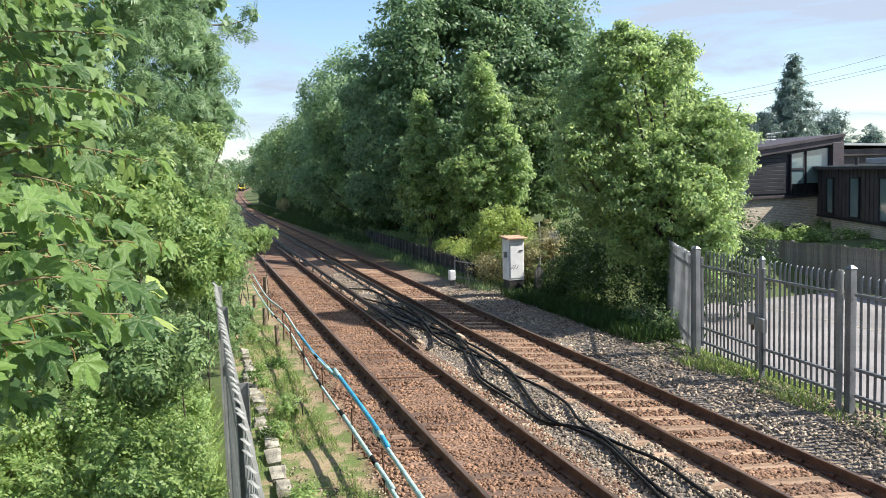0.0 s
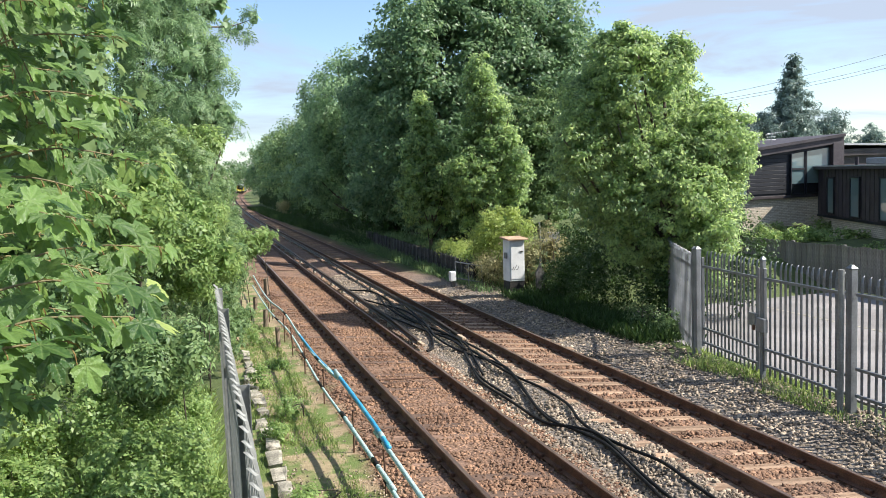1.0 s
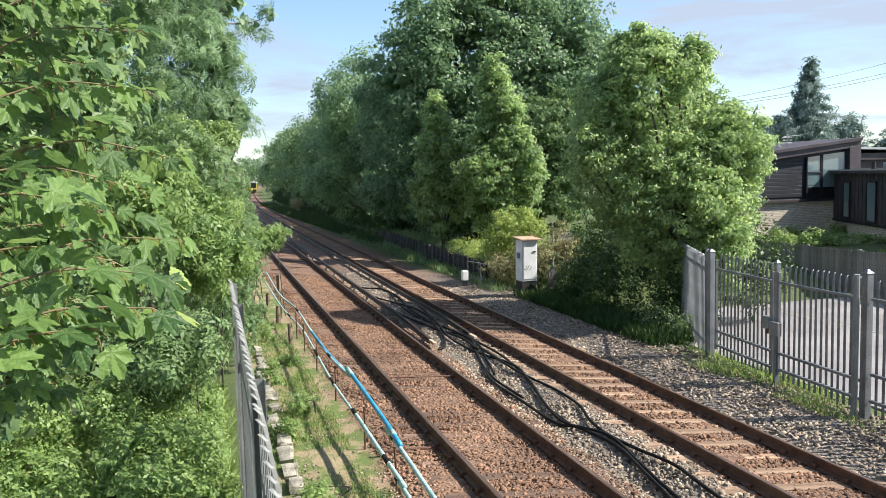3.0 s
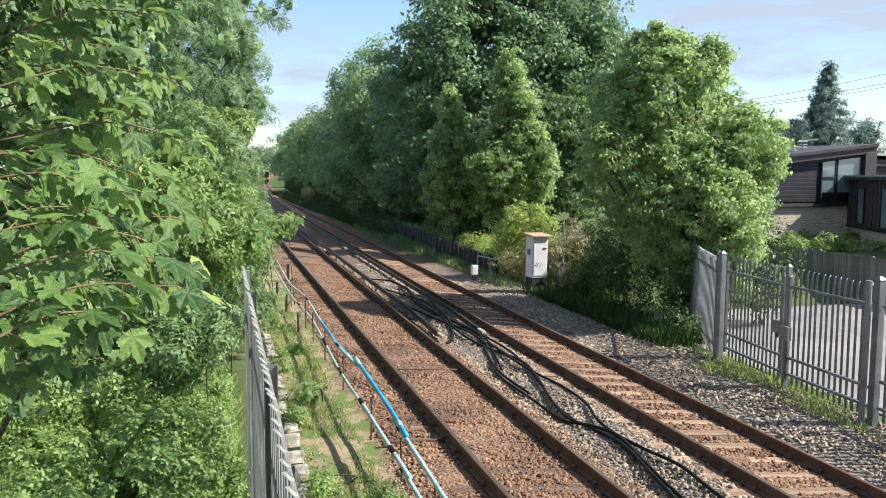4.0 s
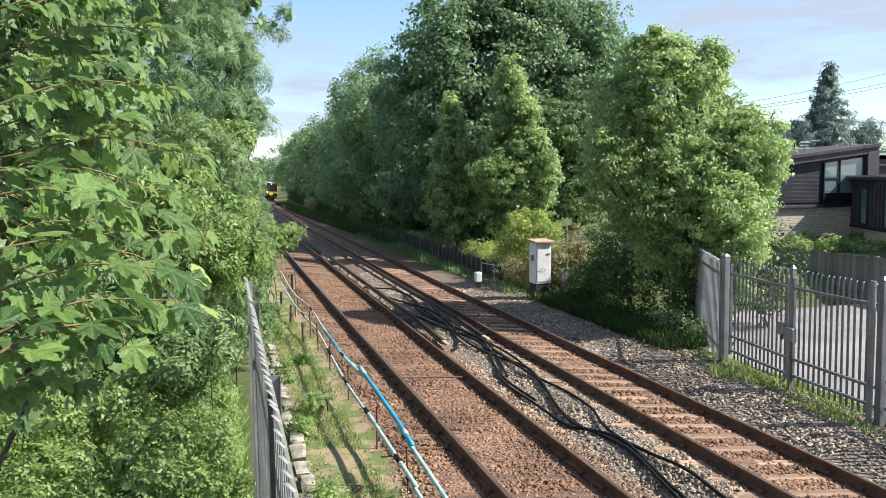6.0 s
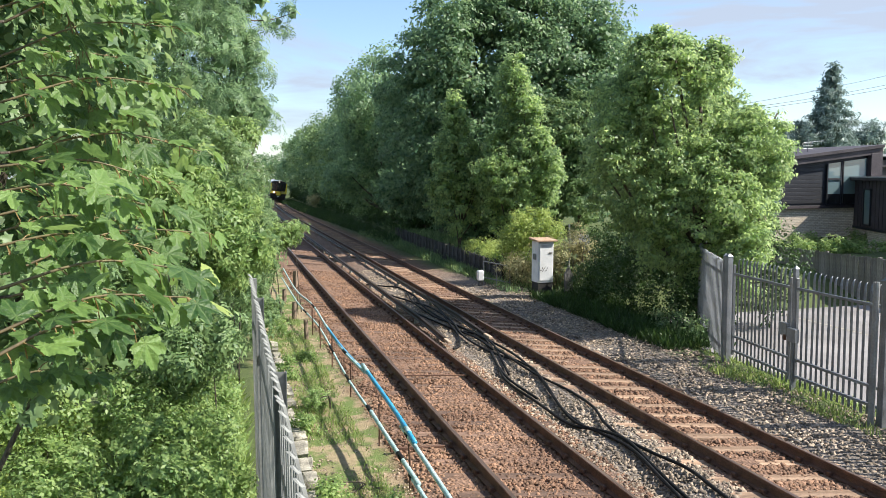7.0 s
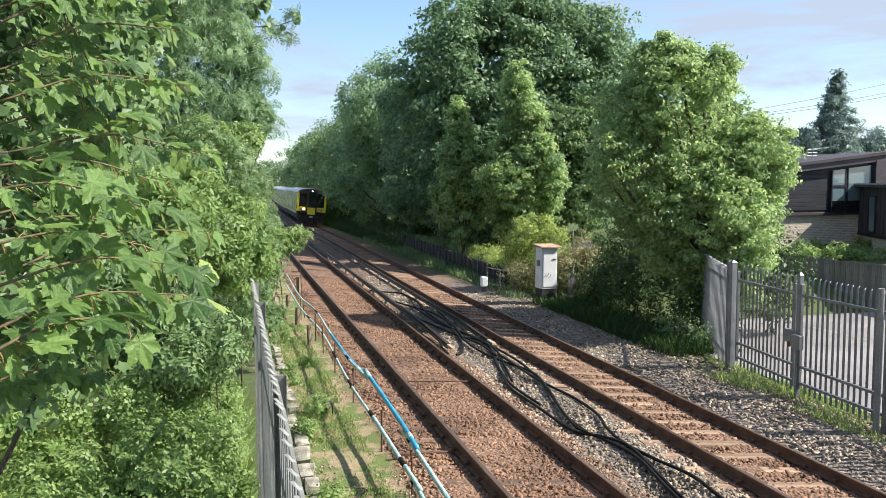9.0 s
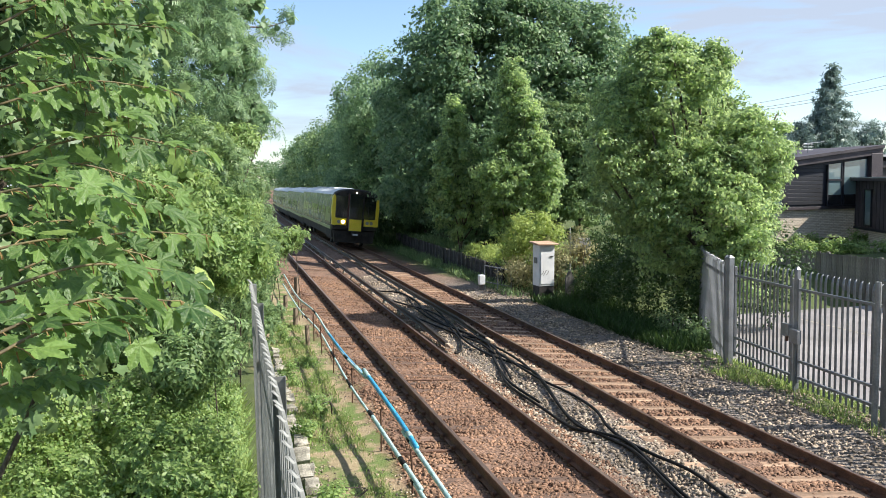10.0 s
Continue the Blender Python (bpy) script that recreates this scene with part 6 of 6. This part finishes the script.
def car(front, label):
    c = thing("train_car", label, "train car", "cars of the train")
    y0 = 0.55 if front else 0.25
    part("body", prism(BODY, y0, CAR_LEN - 0.25), M_SIDE, c, "pale grey-green car body")
    part("roof", prism(ROOF, y0, CAR_LEN - 0.25), M_ROOF, c, "grey-white curved roof")
    part("skirt", boxed(-1.28, 1.28, y0 + 0.2, CAR_LEN - 0.4, 0.55, 0.995, 0.02), M_UNDER, c, "dark underframe equipment")
    for s in (-1, 1):
        xs = sorted((s * 1.402, s * 1.408))
        if front:
            part("cab_side", boxed(xs[0], xs[1], 0.62, 3.3, 1.45, 2.34), M_GREEN, c, "olive green cab side")
            part("cab_side_window", boxed(*sorted((s * 1.409, s * 1.414)), 1.1, 1.8, 1.95, 2.32), M_BLACKGLASS, c)
        for d in (6.6, 13.4):
            door = part("door", boxed(xs[0], xs[1] + (0.004 if s > 0 else 0), d - 0.65, d + 0.65, 1.46, 2.34), M_DOOR, c, "dark grey sliding door")
            part("door_window", boxed(*sorted((s * 1.413, s * 1.416)), d - 0.5, d - 0.08, 1.75, 2.3), M_BLACKGLASS, door)
            part("door_window", boxed(*sorted((s * 1.413, s * 1.416)), d + 0.08, d + 0.5, 1.75, 2.3), M_BLACKGLASS, door)
        for d in (4.3, 8.7, 10.0, 11.3, 15.4, 16.8, 18.3):
            part("window", boxed(xs[0], xs[1], d - 0.55, d + 0.55, 1.72, 2.33), M_BLACKGLASS, c, "dark tinted window")
        part("lower_stripe", boxed(*sorted((s * 1.34, s * 1.385)), y0 + 0.1, CAR_LEN - 0.35, 1.02, 1.2), M_GREEN, c)
    for y in (3.2, CAR_LEN - 3.2):
        b = part("bogie", boxed(-1.1, 1.1, y - 1.7, y + 1.7, 0.35, 0.54, 0.03), M_UNDER, c, "dark bogie frame")
        for d in (-1.3, 1.3):
            part("wheelset", wheelset(), M_UNDER, b).matrix_local = pose(0, y + d, 0)
    for y in (7.0, 11.0, 15.0):
        part("roof_unit", boxed(-0.7, 0.7, y - 1.2, y + 1.2, 3.45, 3.565, 0.03), M_ROOF, c)
    part("gangway", boxed(-0.55, 0.55, CAR_LEN - 0.25, CAR_LEN + 0.1, 1.0, 3.1, 0.02), M_UNDER, c)
    if not front:
        part("gangway", boxed(-0.55, 0.55, -0.1, 0.247, 1.0, 3.2, 0.02), M_UNDER, c)
        return c
    # the cab front: a shallow rounded nose with a middle gangway door
    full = [(-1.33, 1.0), (1.33, 1.0), (1.40, 1.45), (1.40, 2.35), (1.36, 3.08), (1.26, 3.25), (0.98, 3.40), (0.5, 3.49), (0, 3.52), (-0.5, 3.49), (-0.98, 3.40), (-1.26, 3.25), (-1.36, 3.08), (-1.40, 2.35), (-1.40, 1.45)]
    bm = bmesh.new()
    rings = []
    for y, k in ((0.548, 1.0), (0.3, 0.99), (0.12, 0.97), (0.03, 0.94)):
        rings.append([bm.verts.new((a * k, y, 2.2 + (z - 2.2) * k)) for a, z in full])
    for a, b in zip(rings, rings[1:]):
        for i in range(len(full)):
            j = (i + 1) % len(full)
            bm.faces.new((a[i], a[j], b[j], b[i]))
    bm.faces.new(rings[-1])
    bm.faces.new(rings[0][::-1])
    bmesh.ops.recalc_face_normals(bm, faces=bm.faces)
    part("nose", bm, M_UNDER, c, "black cab front")
    for s in (-1, 1):
        part("edge_panel", prism([(s * 1.14, 1.30), (s * 1.375, 1.32), (s * 1.405, 2.35), (s * 1.365, 3.02), (s * 1.30, 3.14), (s * 1.21, 2.95), (s * 1.20, 1.8), (s * 1.14, 1.74)], 0.01, 0.60), M_YELLOW, c, "yellow front corner panel")
        part("windscreen", boxed(*sorted((s * 0.50, s * 1.18)), -0.005, 0.028, 1.78, 3.06, 0.006), M_BLACKGLASS, c, "dark windscreen")
        lamp = part("lamp_cluster", boxed(*sorted((s * 0.52, s * 1.16)), -0.03, 0.06, 1.32, 1.74, 0.02), M_YELLOW, c)
        for k, x in enumerate((0.72, 0.97)):
            bm = bmesh.new()
            bmesh.ops.create_cone(bm, cap_ends=True, segments=16, radius1=0.105, radius2=0.095, depth=0.03, matrix=Matrix.Translation((s * x, -0.048, 1.52)) @ Matrix.Rotation(radians(90), 4, "X"))
            lit = (s < 0 and k == 0) or (s > 0 and k == 1)
            part("headlamp", bm, M_LAMP if lit and s < 0 else M_LENS, lamp, "round lit headlamp" if lit and s < 0 else "round unlit lamp")
        part("gangway_pillar", boxed(*sorted((s * 0.40, s * 0.49)), -0.10, 0.028, 1.2, 3.2, 0.012), M_MAROON if s < 0 else M_UNDER, c)
        part("windscreen_wiper", tube([(s * 0.8, -0.02, 1.86), (s * 0.72, -0.02, 2.5)], 0.012, 4), M_UNDER, c)
    door = part("gangway_door", boxed(-0.395, 0.395, -0.11, 0.028, 1.0, 3.2, 0.012), M_BLACKGLASS, c, "black gangway door with a yellow lower panel")
    part("yellow_panel", boxed(-0.37, 0.37, -0.125, -0.112, 1.02, 1.70, 0.004), M_YELLOW, door)
    part("head_panel", boxed(-0.6, 0.6, -0.02, 0.1, 3.2, 3.36, 0.02), M_UNDER, c)
    bm = bmesh.new()
    bmesh.ops.create_cone(bm, cap_ends=True, segments=12, radius1=0.06, radius2=0.05, depth=0.04, matrix=Matrix.Translation((0.0, -0.045, 3.28)) @ Matrix.Rotation(radians(90), 4, "X"))
    part("top_lamp", bm, M_LAMP, c, "small lit lamp above the door")
    part("coupler", boxed(-0.18, 0.18, -0.35, 0.4, 0.72, 1.02, 0.03), M_UNDER, c)
    part("coupler_face", boxed(-0.16, 0.16, -0.37, -0.352, 0.76, 0.86, 0.003), M_WHITE, c)
    part("snowplough", prism([(-1.15, 0.3), (1.15, 0.3), (1.25, 0.98), (-1.25, 0.98)], 0.1, 0.5), M_UNDER, c)
    return c


train = [car(True, "pale green train car with a black and yellow cab front")]
for k in range(3):
    train.append(car(False, "pale green passenger train car behind the leading car"))
TRACK_U, TRACK_Z = (RAIL_U[2] + RAIL_U[3]) / 2, (RAIL_Z[2] + RAIL_Z[3]) / 2
SPEED, Y_END = 31.5, 48.2


def motions():
    """The train comes round the curve at a steady pace; near boughs sway in the wind."""
    times = [0, 1, 2, 3, 4, 5, 6, 7, 8, 9, 10]
    for k, c in enumerate(train):
        rows = []
        for t in times:
            y = Y_END + SPEED * (10 - t) + k * 20.45
            rows.append((t, place_on_line(TRACK_U, y, TRACK_Z)))
        walk(c, rows)
    for ob, start, seed in boughs:
        r = random.Random(seed)
        ph, sp, amp = r.uniform(0, 6.28), r.uniform(2.2, 3.4), r.uniform(0.8, 2.0)
        rows = []
        for k in range(41):
            t = k / 4
            gust = 0.5 + 0.9 * math.exp(-((t - 4.2) / 1.1) ** 2) + 0.5 * math.exp(-((t - 9.2) / 1.0) ** 2)
            a = amp * gust * math.sin(sp * t + ph)
            b = amp * gust * math.cos(0.8 * sp * t + 2 * ph)
            rows.append((t, pose(*start, 0.8 * b, 0.9 * a, 1.1 * a)))
        walk(ob, rows)


motions()
